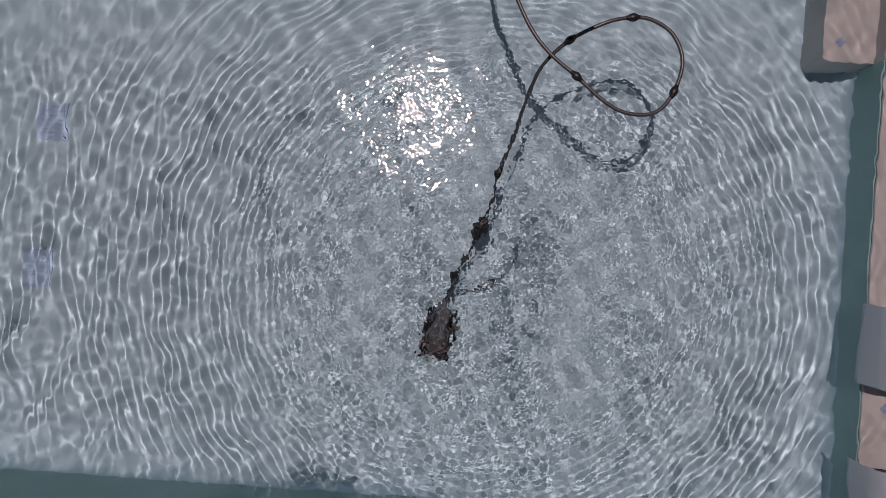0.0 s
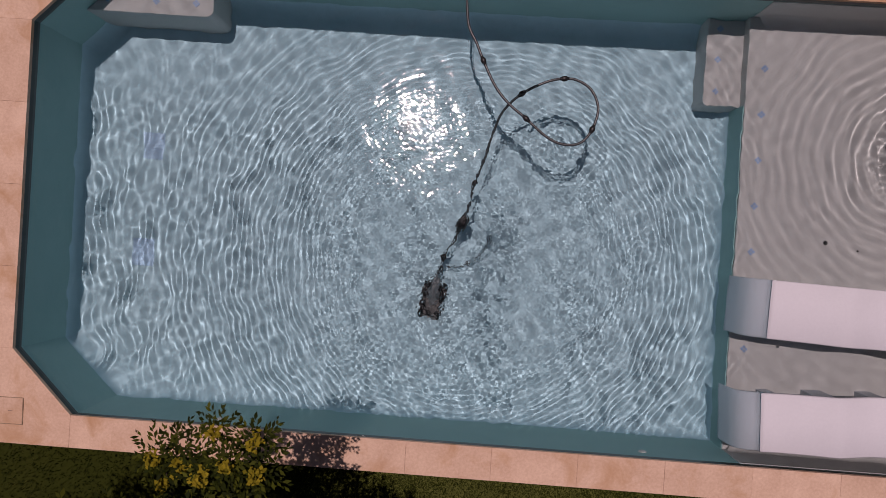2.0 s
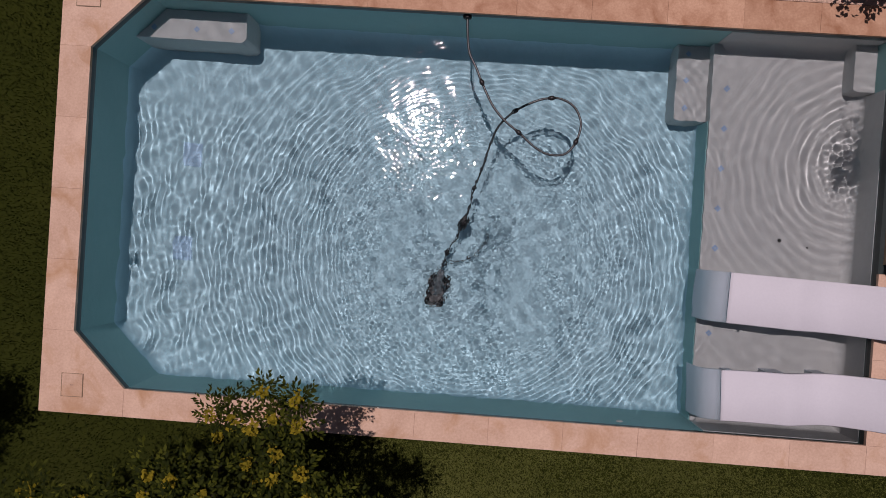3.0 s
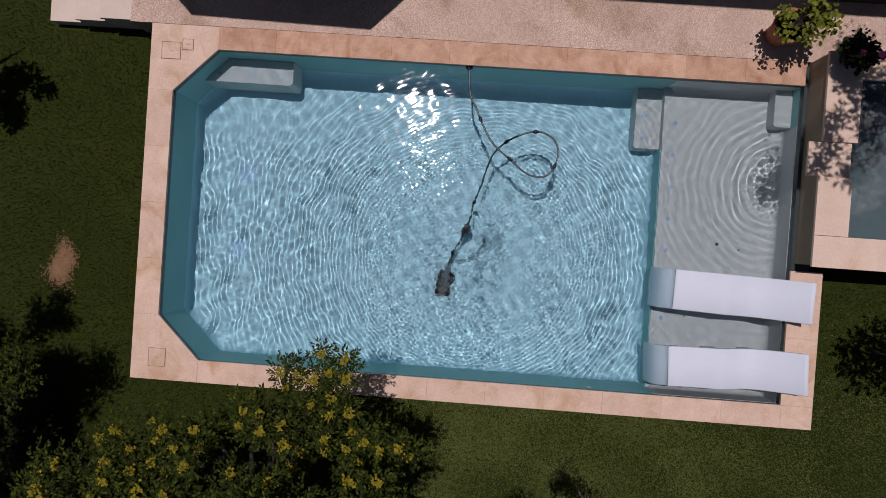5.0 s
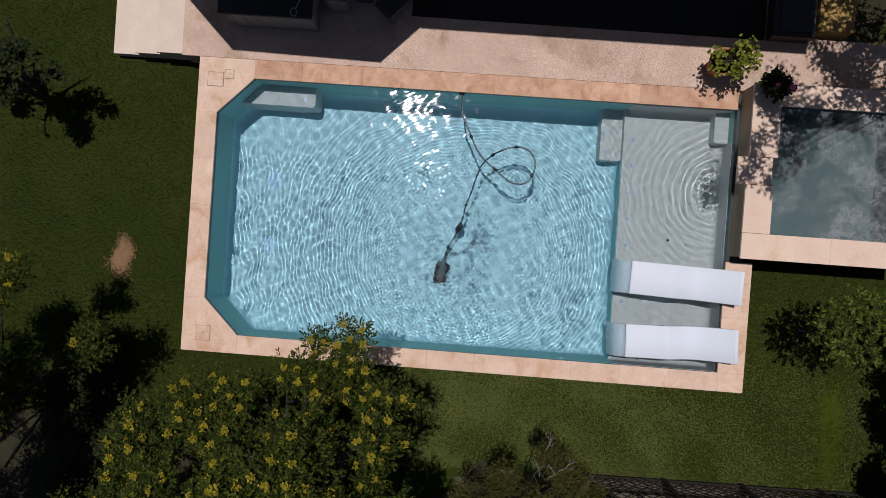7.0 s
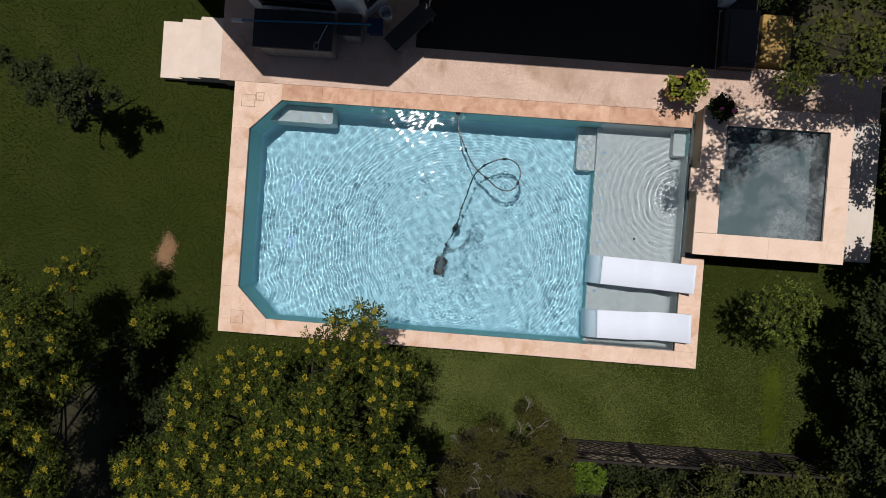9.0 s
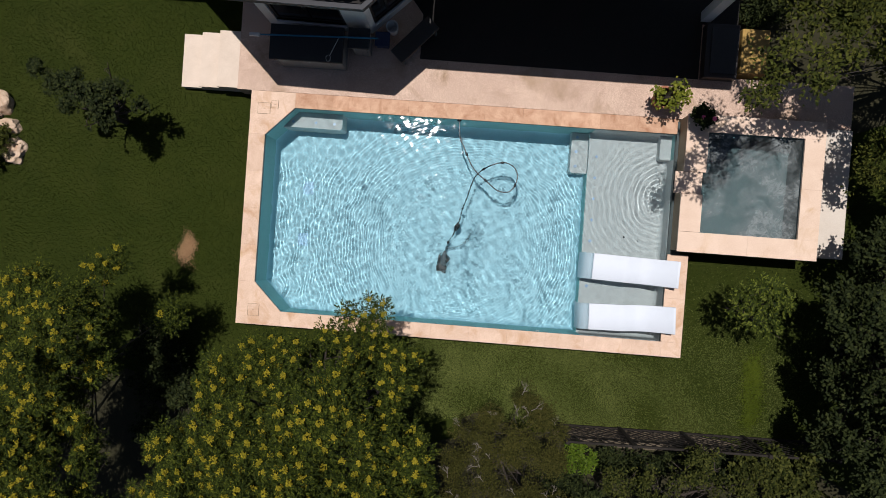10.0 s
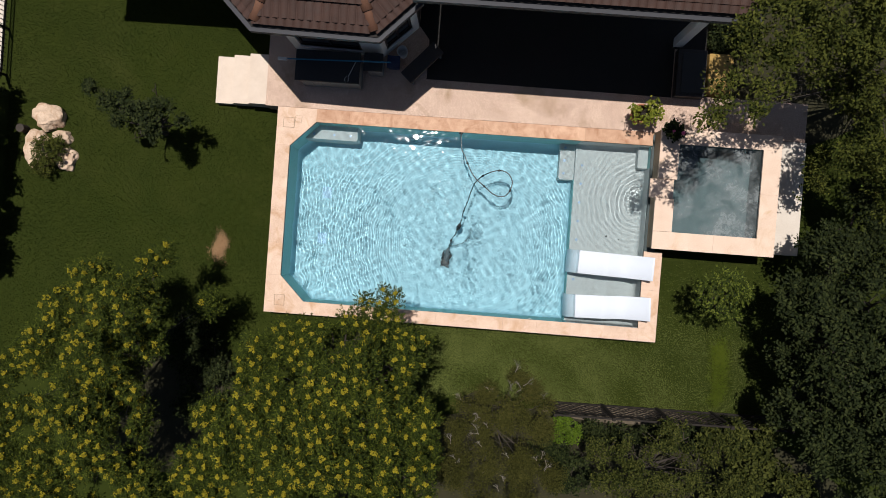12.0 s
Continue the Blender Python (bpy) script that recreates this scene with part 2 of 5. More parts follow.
M_YELLOW = surface("yellow_stone", (0.24, 0.14, 0.035), (0.42, 0.27, 0.08), 4.0, 40.0, 0.85, 0.4)
# near-black floor colour that holds the deep shade under the patio roof
M_PATIO_SHADE = surface("patio_shade", (0.009, 0.007, 0.005), (0.016, 0.012, 0.009), 2.0, 30.0, 0.7, 0.1)


# ---- building helpers ----
def done(name, bm, mat, parent=None, smooth=False):
    me = bpy.data.meshes.new(name)
    bmesh.ops.recalc_face_normals(bm, faces=bm.faces)
    bm.to_mesh(me)
    bm.free()
    me.materials.append(mat)
    if smooth:
        me.shade_smooth()
    ob = new(name, me)
    if parent:
        ob.parent = parent
    return ob


def part(name, bm, mat, parent, label="", smooth=False):
    return tagged(done(name, bm, mat, parent, smooth), label)


def thing(name, label, category, group="", kind=""):
    return tagged(new(name), label, category, group, kind)


def box(bm, x0, x1, y0, y1, z0, z1, bevel=0.0, turn=None):
    v = bmesh.ops.create_cube(bm, size=1.0)["verts"]
    for p in v:
        p.co = Vector(((x0 + x1) / 2 + p.co.x * (x1 - x0), (y0 + y1) / 2 + p.co.y * (y1 - y0), (z0 + z1) / 2 + p.co.z * (z1 - z0)))
    if turn is not None:
        bmesh.ops.transform(bm, matrix=turn, verts=v)
    if bevel:
        e = {e for p in v for e in p.link_edges}
        bmesh.ops.bevel(bm, geom=list(e), offset=bevel, segments=2, affect="EDGES", profile=0.6)
    return bm


def prism(bm, pts, z0, z1, bevel=0.0):
    low = [bm.verts.new((x, y, z0)) for x, y in pts]
    top = [bm.verts.new((x, y, z1)) for x, y in pts]
    n = len(pts)
    bm.faces.new(low[::-1])
    cap = bm.faces.new(top)
    for i in range(n):
        bm.faces.new((low[i], low[(i + 1) % n], top[(i + 1) % n], top[i]))
    if bevel:
        bmesh.ops.bevel(bm, geom=list(cap.edges), offset=bevel, segments=2, affect="EDGES", profile=0.6)
    return bm


def smooth_line(pts, n=10):
    """A Catmull-Rom line through the given points."""
    p = [Vector(q) for q in pts]
    p = [2 * p[0] - p[1], *p, 2 * p[-1] - p[-2]]
    out = []
    for a, b, c, d in zip(p, p[1:], p[2:], p[3:]):
        for i in range(n):
            t = i / n
            out.append(0.5 * ((2 * b) + (c - a) * t + (2 * a - 5 * b + 4 * c - d) * t * t + (3 * b - a - 3 * c + d) * t ** 3))
    return out + [p[-2]]


def tube(bm, pts, radii, seg=8):
    rings = []
    pts = [Vector(q) for q in pts]
    for i, p in enumerate(pts):
        d = (pts[min(i + 1, len(pts) - 1)] - pts[max(i - 1, 0)]).normalized()
        u = d.orthogonal().normalized() if i == 0 else (u - d * u.dot(d)).normalized()
        w = d.cross(u)
        r = radii[i] if isinstance(radii, (list, tuple)) else radii
        rings.append([bm.verts.new(p + (u * math.cos(a) + w * math.sin(a)) * r) for a in (2 * math.pi * k / seg for k in range(seg))])
    for a, b in zip(rings, rings[1:]):
        for k in range(seg):
            bm.faces.new((a[k], a[(k + 1) % seg], b[(k + 1) % seg], b[k]))
    bm.faces.new(rings[0][::-1])
    bm.faces.new(rings[-1])
    return bm


def lathe(bm, profile, centre, seg=20):
    cx, cy, cz = centre
    rings = [[bm.verts.new((cx + r * math.cos(a), cy + r * math.sin(a), cz + z)) for a in (2 * math.pi * k / seg for k in range(seg))] for r, z in profile]
    for a, b in zip(rings, rings[1:]):
        for k in range(seg):
            bm.faces.new((a[k], a[(k + 1) % seg], b[(k + 1) % seg], b[k]))
    bm.faces.new(rings[0][::-1])
    bm.faces.new(rings[-1])
    return bm


def raw_mesh(name, verts, corners, faces_n, mat, parent=None, smooth=False):
    """A mesh straight from arrays: vertices, and faces of a fixed number of corners."""
    me = bpy.data.meshes.new(name)
    nf = len(corners) // faces_n
    me.vertices.add(len(verts))
    me.vertices.foreach_set("co", np.ascontiguousarray(verts, dtype=np.float32).ravel())
    me.loops.add(len(corners))
    me.loops.foreach_set("vertex_index", np.ascontiguousarray(corners, dtype=np.int32))
    me.polygons.add(nf)
    me.polygons.foreach_set("loop_start", np.arange(0, nf * faces_n, faces_n, dtype=np.int32))
    me.polygons.foreach_set("loop_total", np.full(nf, faces_n, dtype=np.int32))
    me.update(calc_edges=True)
    me.materials.append(mat)
    if smooth:
        me.shade_smooth()
    ob = new(name, me)
    if parent:
        ob.parent = parent
    return ob


def leaves(name, at, size, mat, parent, rng, flat=0.6, slim=0.45, yaw=None):
    """Folded leaves at the given places, turned by yaw or at random."""
    n = len(at)
    yaw = rng.uniform(0, 2 * np.pi, n) if yaw is None else yaw
    tilt = rng.normal(0, 1, n) * (1 - flat)
    roll = rng.normal(0, 1, n) * (1 - flat)
    d = np.stack([np.cos(yaw) * np.cos(tilt), np.sin(yaw) * np.cos(tilt), np.sin(tilt)], 1)
    side = np.stack([-np.sin(yaw), np.cos(yaw), np.zeros(n)], 1)
    up = np.cross(d, side)
    side = side * np.cos(roll)[:, None] + up * np.sin(roll)[:, None]
    up = np.cross(d, side)
    s = (size * rng.uniform(0.6, 1.3, n))[:, None]
    v = np.empty((n, 4, 3))
    v[:, 0] = at - d * s * 0.5
    v[:, 1] = at + side * s * slim * 0.5 + up * s * 0.08
    v[:, 2] = at + d * s * 0.5
    v[:, 3] = at - side * s * slim * 0.5 + up * s * 0.08
    i = np.arange(n)[:, None] * 4
    corners = (i + np.array([[0, 1, 2, 3]])).ravel()
    return raw_mesh(name, v.reshape(-1, 3), corners, 4, mat, parent)


def clump_points(lobes, density, rng, gaps=0.0, shell=0.55, grain=1.7):
    """Twig ends in the outer part of each lobe (x, y, z, radius, height share), with gaps."""
    out = []
    for x, y, z, r, hz in lobes:
        n = int(density * r * r)
        d = rng.normal(0, 1, (n, 3))
        d /= np.linalg.norm(d, axis=1)[:, None]
        d[:, 2] = np.where(rng.random(n) < 0.75, np.abs(d[:, 2]), d[:, 2])
        q = rng.uniform(shell, 1.0, n) ** 0.7
        bump = np.array([0.72 + 0.42 * noise.noise(Vector(v) * 1.9 + Vector((x, y, z))) for v in d.tolist()]) + 0.12
        p = d * (q * bump * r)[:, None] * np.array([1, 1, hz]) + np.array([x, y, z])
        if gaps:
            keep = np.array([noise.noise(Vector(v) * grain) for v in p.tolist()]) > -0.5 + gaps
            p = p[keep]
        out.append(p)
    return np.concatenate(out)


def woody_parts(root, base, lobes, trunk, bark, rng):
    """Trunk and a limb with twigs to each lobe of the crown."""
    bx, by, bz = base
    mean = Vector((sum(q[0] for q in lobes), sum(q[1] for q in lobes), sum(q[2] for q in lobes))) / len(lobes)
    fork = Vector((bx, by, bz)).lerp(mean, 0.4)
    fork.x, fork.y = bx + (mean.x - bx) * 0.15, by + (mean.y - by) * 0.15
    bm = bmesh.new()
    tube(bm, smooth_line([(bx, by, bz - 0.03), (bx + 0.03, by - 0.02, (bz + fork.z) / 2), tuple(fork)], 5), [trunk * (1.25 - 0.45 * i / 10) for i in range(11)], 9)
    part("trunk", bm, bark, root, smooth=True)
    for x, y, z, r, hz in lobes:
        end = Vector((x, y, z - r * hz * 0.1))
        mid = fork.lerp(end, 0.5) + Vector((0, 0, -0.12))
        bm = bmesh.new()
        line = smooth_line([tuple(fork), tuple(mid), tuple(end)], 5)
        tube(bm, line, [trunk * (0.7 - 0.58 * i / (len(line) - 1)) for i in range(len(line))], 7)
        for k in range(7):
            o = line[4 + k % 6]
            a = rng.uniform(0, 6.28)
            tip = o + Vector((math.cos(a) * r * 0.8, math.sin(a) * r * 0.8, r * hz * rng.uniform(0.1, 0.45)))
            tube(bm, smooth_line([tuple(o), tuple(o.lerp(tip, 0.5) + Vector((0, 0, 0.05))), tuple(tip)], 3), [trunk * (0.22 - 0.025 * i) for i in range(7)], 5)
        part("limb", bm, bark, root, smooth=True)


def tree(name, label, base, lobes, mat, rng, density=260, per=14, leaf=0.10, spread=0.13, gaps=0.0, trunk=0.11, flat=0.6, slim=0.45, bark=None, category="tree", shell=0.55, grain=1.7):
    root = thing(name, label, category)
    woody_parts(root, base, lobes, trunk, bark or M_BARK, rng)
    tips = clump_points(lobes, density, rng, gaps, shell, grain)
    n = len(tips) * per
    ang = rng.uniform(0, 2 * np.pi, n)
    far = np.sqrt(rng.uniform(0.02, 1, n)) * spread * np.repeat(rng.uniform(0.7, 1.5, len(tips)), per)
    at = np.repeat(tips, per, axis=0) + np.stack([np.cos(ang) * far, np.sin(ang) * far, rng.normal(0, 0.25 * spread, n) - 0.45 * far], 1)
    leaves("crown", at, leaf, mat, root, rng, flat, slim, ang + rng.normal(0, 0.35, n))
    return root


def thinned(points, gap):
    """Points, the highest first, of which no two are nearer than gap."""
    cells, kept = {}, []
    for p in sorted(points.tolist(), key=lambda v: -v[2]):
        c = tuple(int(v // gap) for v in p)
        near = (q for i in (-1, 0, 1) for j in (-1, 0, 1) for k in (-1, 0, 1) for q in cells.get((c[0] + i, c[1] + j, c[2] + k), ()))
        if all((p[0] - q[0]) ** 2 + (p[1] - q[1]) ** 2 + (p[2] - q[2]) ** 2 > gap * gap for q in near):
            cells.setdefault(c, []).append(p)
            kept.append(p)
    return np.array(kept)


def whorl_tree(name, label, base, lobes, mat, rng, trunk=0.09, density=900, gap=0.165, gaps=0.40, reach=0.165, bloom=0.95, leaf=0.048, category="tree"):
    """A tree whose twigs end in whorls of feathered leaves, the upper ones with a flower head in the middle."""
    root = thing(name, label, category)
    woody_parts(root, base, lobes, trunk, M_BARK, rng)
    tips = clump_points(lobes, density, rng, gaps, 0.35, 2.0)
    tips = thinned(tips[[noise.noise(Vector((p[0] * 2.0, p[1] * 1.2, 0.2 * p[2] + 7))) > -0.37 for p in tips.tolist()]], gap)
    m, arms = len(tips), 10
    size = reach * rng.uniform(0.75, 1.25, m)
    az = (rng.uniform(0, 6.28, m)[:, None] + np.arange(arms) * 6.283 / arms + rng.normal(0, 0.16, (m, arms)))[:, :, None, None]
    long = (size[:, None] * rng.uniform(0.75, 1.1, (m, arms)))[:, :, None, None]
    along = np.array([0.25, 0.4, 0.55, 0.7, 0.85, 1.0])[None, None, :, None]
    side = np.array([-1.0, 1.0])[None, None, None, :]
    turn = az + side * (1.05 - 0.6 * along)
    out = along * long
    x = tips[:, 0, None, None, None] + np.cos(az) * out + np.cos(turn) * 0.024
    y = tips[:, 1, None, None, None] + np.sin(az) * out + np.sin(turn) * 0.024
    z = tips[:, 2, None, None, None] + 0.35 * out - 0.62 * out * out / reach + 0 * turn
    at = np.stack([x, y, z], -1).reshape(-1, 3)
    leaves("crown", at + rng.normal(0, 0.006, at.shape), leaf, mat, root, rng, 0.74, 0.42, turn.reshape(-1))
    if not bloom:
        return root
    low = np.array([min((q[2] - 0.8 * q[3] for q in lobes if (q[0] - p[0]) ** 2 + (q[1] - p[1]) ** 2 < 1.5 * q[3] ** 2), default=9) for p in tips.tolist()])
    heads = thinned(tips[(tips[:, 2] > low) & (tips[:, 2] > 1.35)] * np.array([1, 1, 0.3]), 0.138) / np.array([1, 1, 0.3])
    heads = heads[rng.random(len(heads)) < bloom] + np.array([0, 0, 0.045])
    k, petals = 9, 6
    a = np.repeat(rng.uniform(0, 6.28, len(heads)), petals) + np.tile(np.arange(petals) * 6.283 / petals, len(heads)) + rng.normal(0, 0.25, len(heads) * petals)
    d = rng.uniform(0.012, 0.046, len(a)) * np.repeat(rng.uniform(0.7, 1.25, len(heads)), petals)
    at = np.repeat(heads, petals, axis=0) + np.stack([np.cos(a) * d, np.sin(a) * d, rng.normal(0.02, 0.014, len(a))], 1)
    at = np.repeat(at, k, axis=0) + rng.normal(0, 0.013, (len(at) * k, 3))
    leaves("blossom", at, 0.031, M_BLOOM, root, rng, 0.6, 0.75)["label"] = "upright clusters of small yellow flowers"
    return root


# ---- ground, lawn ----
LAWN = -0.43


def ring_sheet(bm, inner, outer, z):
    (a0, a1, b0, b1), (c0, c1, d0, d1) = inner, outer
    i = [bm.verts.new(p) for p in ((a0, b0, z), (a1, b0, z), (a1, b1, z), (a0, b1, z))]
    o = [bm.verts.new(p) for p in ((c0, d0, z), (c1, d0, z), (c1, d1, z), (c0, d1, z))]
    for k in range(4):
        bm.faces.new((o[k], o[(k + 1) % 4], i[(k + 1) % 4], i[k]))


bm = bmesh.new()
ring_sheet(bm, (-4.38, 4.3, -2.38, 2.1), (-900, 900, -900, 900), LAWN)
ground = tagged(done("ground", bm, M_SOIL), "dark green mown lawn around the pool terrace", "lawn", kind="structure")

rng = np.random.default_rng(5)


def patch(name, label, centre, rx, ry, mat, z, wob=0.25, seg=120):
    bm = bmesh.new()
    top = []
    for k in range(seg):
        a = 2 * math.pi * k / seg
        r = 1 + wob * noise.noise(Vector((math.cos(a) * 1.7 + centre[0], math.sin(a) * 1.7, 3.1))) + 0.35 * wob * noise.noise(Vector((math.cos(a) * 9, math.sin(a) * 9, 1.3)))
        top.append(bm.verts.new((centre[0] + rx * r * math.cos(a), centre[1] + ry * r * math.sin(a), z)))
    mid = bm.verts.new((centre[0], centre[1], z + 0.012))
    for k in range(seg):
        bm.faces.new((top[k], top[(k + 1) % seg], mid))
    return tagged(done(name, bm, mat), label, "ground", kind="structure")


# dark patch that paints the shade under the terrace tree onto the ground
patch("dark_ground", "dark ground beside the terrace with tree shade put into its colour", (7.3, 5.6), 2.9, 3.3, M_LITTER_SHADE, LAWN + 0.006, 0.05)
patch("dark_ground", "dark ground under the dull shrub", (0.95, -5.5), 1.25, 1.45, M_LITTER_SHADE, LAWN + 0.014, 0.25)
# dark patch that paints the black shade between the flowering trees
patch("dark_ground", "dark ground with the black shade under the flowering trees in its colour", (-6.8, -5.2), 2.6, 1.5, M_LITTER_SHADE, LAWN + 0.008, 0.2)
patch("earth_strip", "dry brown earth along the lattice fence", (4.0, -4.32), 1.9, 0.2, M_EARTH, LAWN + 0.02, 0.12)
patch("dark_ground", "dark leaf litter under the shrubs behind the fence", (3.5, -7.0), 6.5, 2.78, M_LITTER_SHADE, LAWN + 0.006, 0.05)


def soft_field(x, y, rng, lam, n=10):
    """A smooth random field of about unit size."""
    h = np.zeros_like(x)
    for _ in range(n):
        k, a = 2 * math.pi / (lam * rng.uniform(0.7, 1.5)), rng.uniform(0, 2 * math.pi)
        h += np.sin(k * (x * math.cos(a) + y * math.sin(a)) + rng.uniform(0, 6.28))
    return h / math.sqrt(n / 2)


def rise(v, wide):
    """A soft step from 0 to 1 over the given width."""
    u = np.clip(v / wide, 0, 1)
    return u * u * (3 - 2 * u)


def lawn_blades(n, region, mat, name, label, tall, upright=1.0):
    x = rng.uniform(region[0], region[1], n)
    y = rng.uniform(region[2], region[3], n)
    off = ((x > -4.6) & (x < 4.55) & (y > -2.54)) | ((x > -6.15) & (y > 2.22) & (y < 3.45) & (x < 0)) | ((x > -4.85) & (y > 2.2)) | ((x > 4.0) & (y > -0.42) & (x < 7.55))
    off |= ((x + 5.81) / 0.17) ** 2 + ((y + 1.08) / 0.27) ** 2 < rng.uniform(0.1, 1.5, n)
    off |= (y < -4.13 - 0.1 * rng.random(n)) & (x > -0.6)
    off |= ((x + 6.8) / 2.5) ** 2 + ((y + 5.2) / 1.4) ** 2 < rng.uniform(0.75, 1.1, n)
    if upright < 1:
        drawn = rise(x - region[0], 1.5) * (0.35 + 0.65 * rise(5.2 - x, 3.2)) * rise(region[1] - x, 2.0) * rise(-0.4 - y, 2.6) * np.clip(0.75 + 0.25 * soft_field(x, y, np.random.default_rng(2), 1.3, 8), 0.2, 1)
        off |= rng.random(n) > drawn
    x, y = x[~off], y[~off]
    n = len(x)
    a = rng.uniform(0, 2 * np.pi, n)
    h = rng.uniform(0.5, 1.1, n) * tall * upright
    lean = rng.uniform(0.2, 1.0, n) * tall
    b = rng.uniform(0, 2 * np.pi, n)
    w = 0.004 + rng.uniform(0, 0.004, n)
    v = np.empty((n, 3, 3))
    v[:, 0] = np.stack([x - np.cos(a) * w, y - np.sin(a) * w, np.full(n, LAWN - 0.002)], 1)
    v[:, 1] = np.stack([x + np.cos(a) * w, y + np.sin(a) * w, np.full(n, LAWN - 0.002)], 1)
    v[:, 2] = np.stack([x + np.cos(b) * lean, y + np.sin(b) * lean, LAWN + h], 1)
    ob = raw_mesh(name, v.reshape(-1, 3), np.arange(n * 3), 3, mat)
    return tagged(ob, label, "grass", kind="stuff")


lawn_blades(520000, (-11.2, 10.4, -4.4, 5.5), M_BLADE, "grass", "short dark green mown grass of the lawn", 0.035)
lawn_blades(620000, (-1.8, 7.9, -4.25, -0.45), M_BLADE_DRY, "dry_grass", "lighter drier grass on the strip below the pool", 0.038, 0.5)
n = 9000
lx, ly = rng.normal(6.14, 0.11, n), rng.uniform(-3.8, -2.45, n)
ly = ly + rng.normal(0, 0.15, n)
keep = (ly > -4.1) & (rng.random(n) < 0.5 + 1.2 * np.array([noise.noise(Vector((a * 3.5, b * 2.2, 0.4))) for a, b in zip(lx.tolist(), ly.tolist())]))
lx, ly = lx[keep], ly[keep]
lush = leaves("lush_grass", np.stack([lx, ly, np.full(len(lx), LAWN + 0.028)], 1), 0.05, M_BLADE_LUSH, None, rng, 0.5, 0.2)
tagged(lush, "brighter green strip of longer grass in the lawn", "grass", kind="stuff")

n = 2600
cy = rng.normal(0, 0.15, n)
cx = rng.normal(0, 1, n) * np.clip(0.08 - 0.05 * cy, 0.04, 0.12) + 0.04 * np.sin(9 * cy)
crumbs = leaves("bare_patch", np.stack([-5.81 + cx, -1.08 + cy, LAWN + 0.008 + rng.uniform(0, 0.022, n)], 1), 0.022, M_BARE, None, rng, 0.85, 0.7)
tagged(crumbs, "bare reddish earth crumbs worn into the lawn", "bare earth", kind="stuff")

# ---- pool shell ----
UNDERWATER = {"pool_floor", "sun_shelf", "pool_step", "entry_step", "corner_bench", "slip_marker", "pool_lounger", "pool_cleaner", "cleaner_hose", "water_inlet", "shelf_drain", "floor_drain"}
X0, X1, Y0, Y1, CH = -4.2, 4.09, -2.215, 1.96, 0.575
FLOOR, SHELF, WATER = -1.20, -0.66, -0.10
OUT = 0.24

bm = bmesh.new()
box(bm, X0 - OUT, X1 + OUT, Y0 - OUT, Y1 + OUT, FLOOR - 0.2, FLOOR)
tagged(done("pool_floor", bm, M_FLOOR), "plastered floor of the swimming pool with blue water tint in its colour", "pool floor", kind="structure")


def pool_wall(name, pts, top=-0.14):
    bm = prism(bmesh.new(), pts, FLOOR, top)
    ob = tagged(done(name, bm, M_WALL), "plastered pool wall with teal underwater shade in its colour", "pool wall", kind="structure")
    return ob


WALLS = {
    "pool_wall_west": [(X0 - OUT, Y0 - OUT), (X0, Y0 - OUT), (X0, Y1 + OUT), (X0 - OUT, Y1 + OUT)],
    "pool_wall_south": [(X0, Y0 - OUT), (X1, Y0 - OUT), (X1, Y0), (X0, Y0)],
    "pool_wall_north": [(X0, Y1), (X1, Y1), (X1, Y1 + OUT), (X0, Y1 + OUT)],
    "pool_wall_east": [(X1, Y0 - OUT), (X1 + OUT, Y0 - OUT), (X1 + OUT, Y1 + OUT), (X1, Y1 + OUT)],
    "pool_wall_north_west": [(X0, Y1 - CH), (X0 + CH, Y1), (X0, Y1)],
    "pool_wall_south_west": [(X0, Y0), (X0 + CH, Y0), (X0, Y0 + CH)],
}
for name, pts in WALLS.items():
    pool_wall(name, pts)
    bm = prism(bmesh.new(), pts, -0.14, -0.034)
    tagged(done(name.replace("wall", "waterline"), bm, M_BAND), "dark tiled band at the waterline of the pool", "waterline tile", kind="structure")

# sun shelf, steps and corner bench
SHELF_X = 2.49
bm = prism(bmesh.new(), [(SHELF_X - 0.03, Y1), (SHELF_X, Y0), (X1, Y0), (X1, Y1)], FLOOR, SHELF, 0.012)
tagged(done("sun_shelf", bm, M_SHELF), "shallow grey plastered sun shelf in the pool", "pool shelf", kind="structure")


def rounded(x0, x1, y0, y1, r, corners):
    """A rectangle whose named corners are rounded."""
    out = []
    for key, cx, cy, a0 in (("se", x1 - r, y0 + r, -90), ("ne", x1 - r, y1 - r, 0), ("nw", x0 + r, y1 - r, 90), ("sw", x0 + r, y0 + r, 180)):
        if key in corners:
            out += [(cx + r * math.cos(radians(a0 + 15 * k)), cy + r * math.sin(radians(a0 + 15 * k))) for k in range(7)]
        else:
            out.append({"se": (x1, y0), "ne": (x1, y1), "nw": (x0, y1), "sw": (x0, y0)}[key])
    return out


bm = prism(bmesh.new(), rounded(2.11, SHELF_X - 0.02, 1.115, Y1, 0.05, ("sw",)), FLOOR, -0.82, 0.012)
tagged(done("pool_step", bm, M_SHELF), "grey plastered step under water beside the sun shelf", "pool step", kind="structure")
bm = prism(bmesh.new(), rounded(3.86, X1, 1.46, Y1, 0.04, ("sw",)), SHELF, -0.38, 0.012)
tagged(done("entry_step", bm, M_SHELF), "grey plastered entry step on the sun shelf", "pool step", kind="structure")
bench = [(X0 + 0.28, Y1 - CH + 0.28)] + [(-2.77 + 0.06 * math.sin(radians(a)), 1.632 + 0.06 - 0.06 * math.cos(radians(a))) for a in range(0, 91, 15)] + [(-2.71, Y1), (X0 + CH, Y1)]
bench[0] = (X0 + CH - (Y1 - 1.632), 1.632)
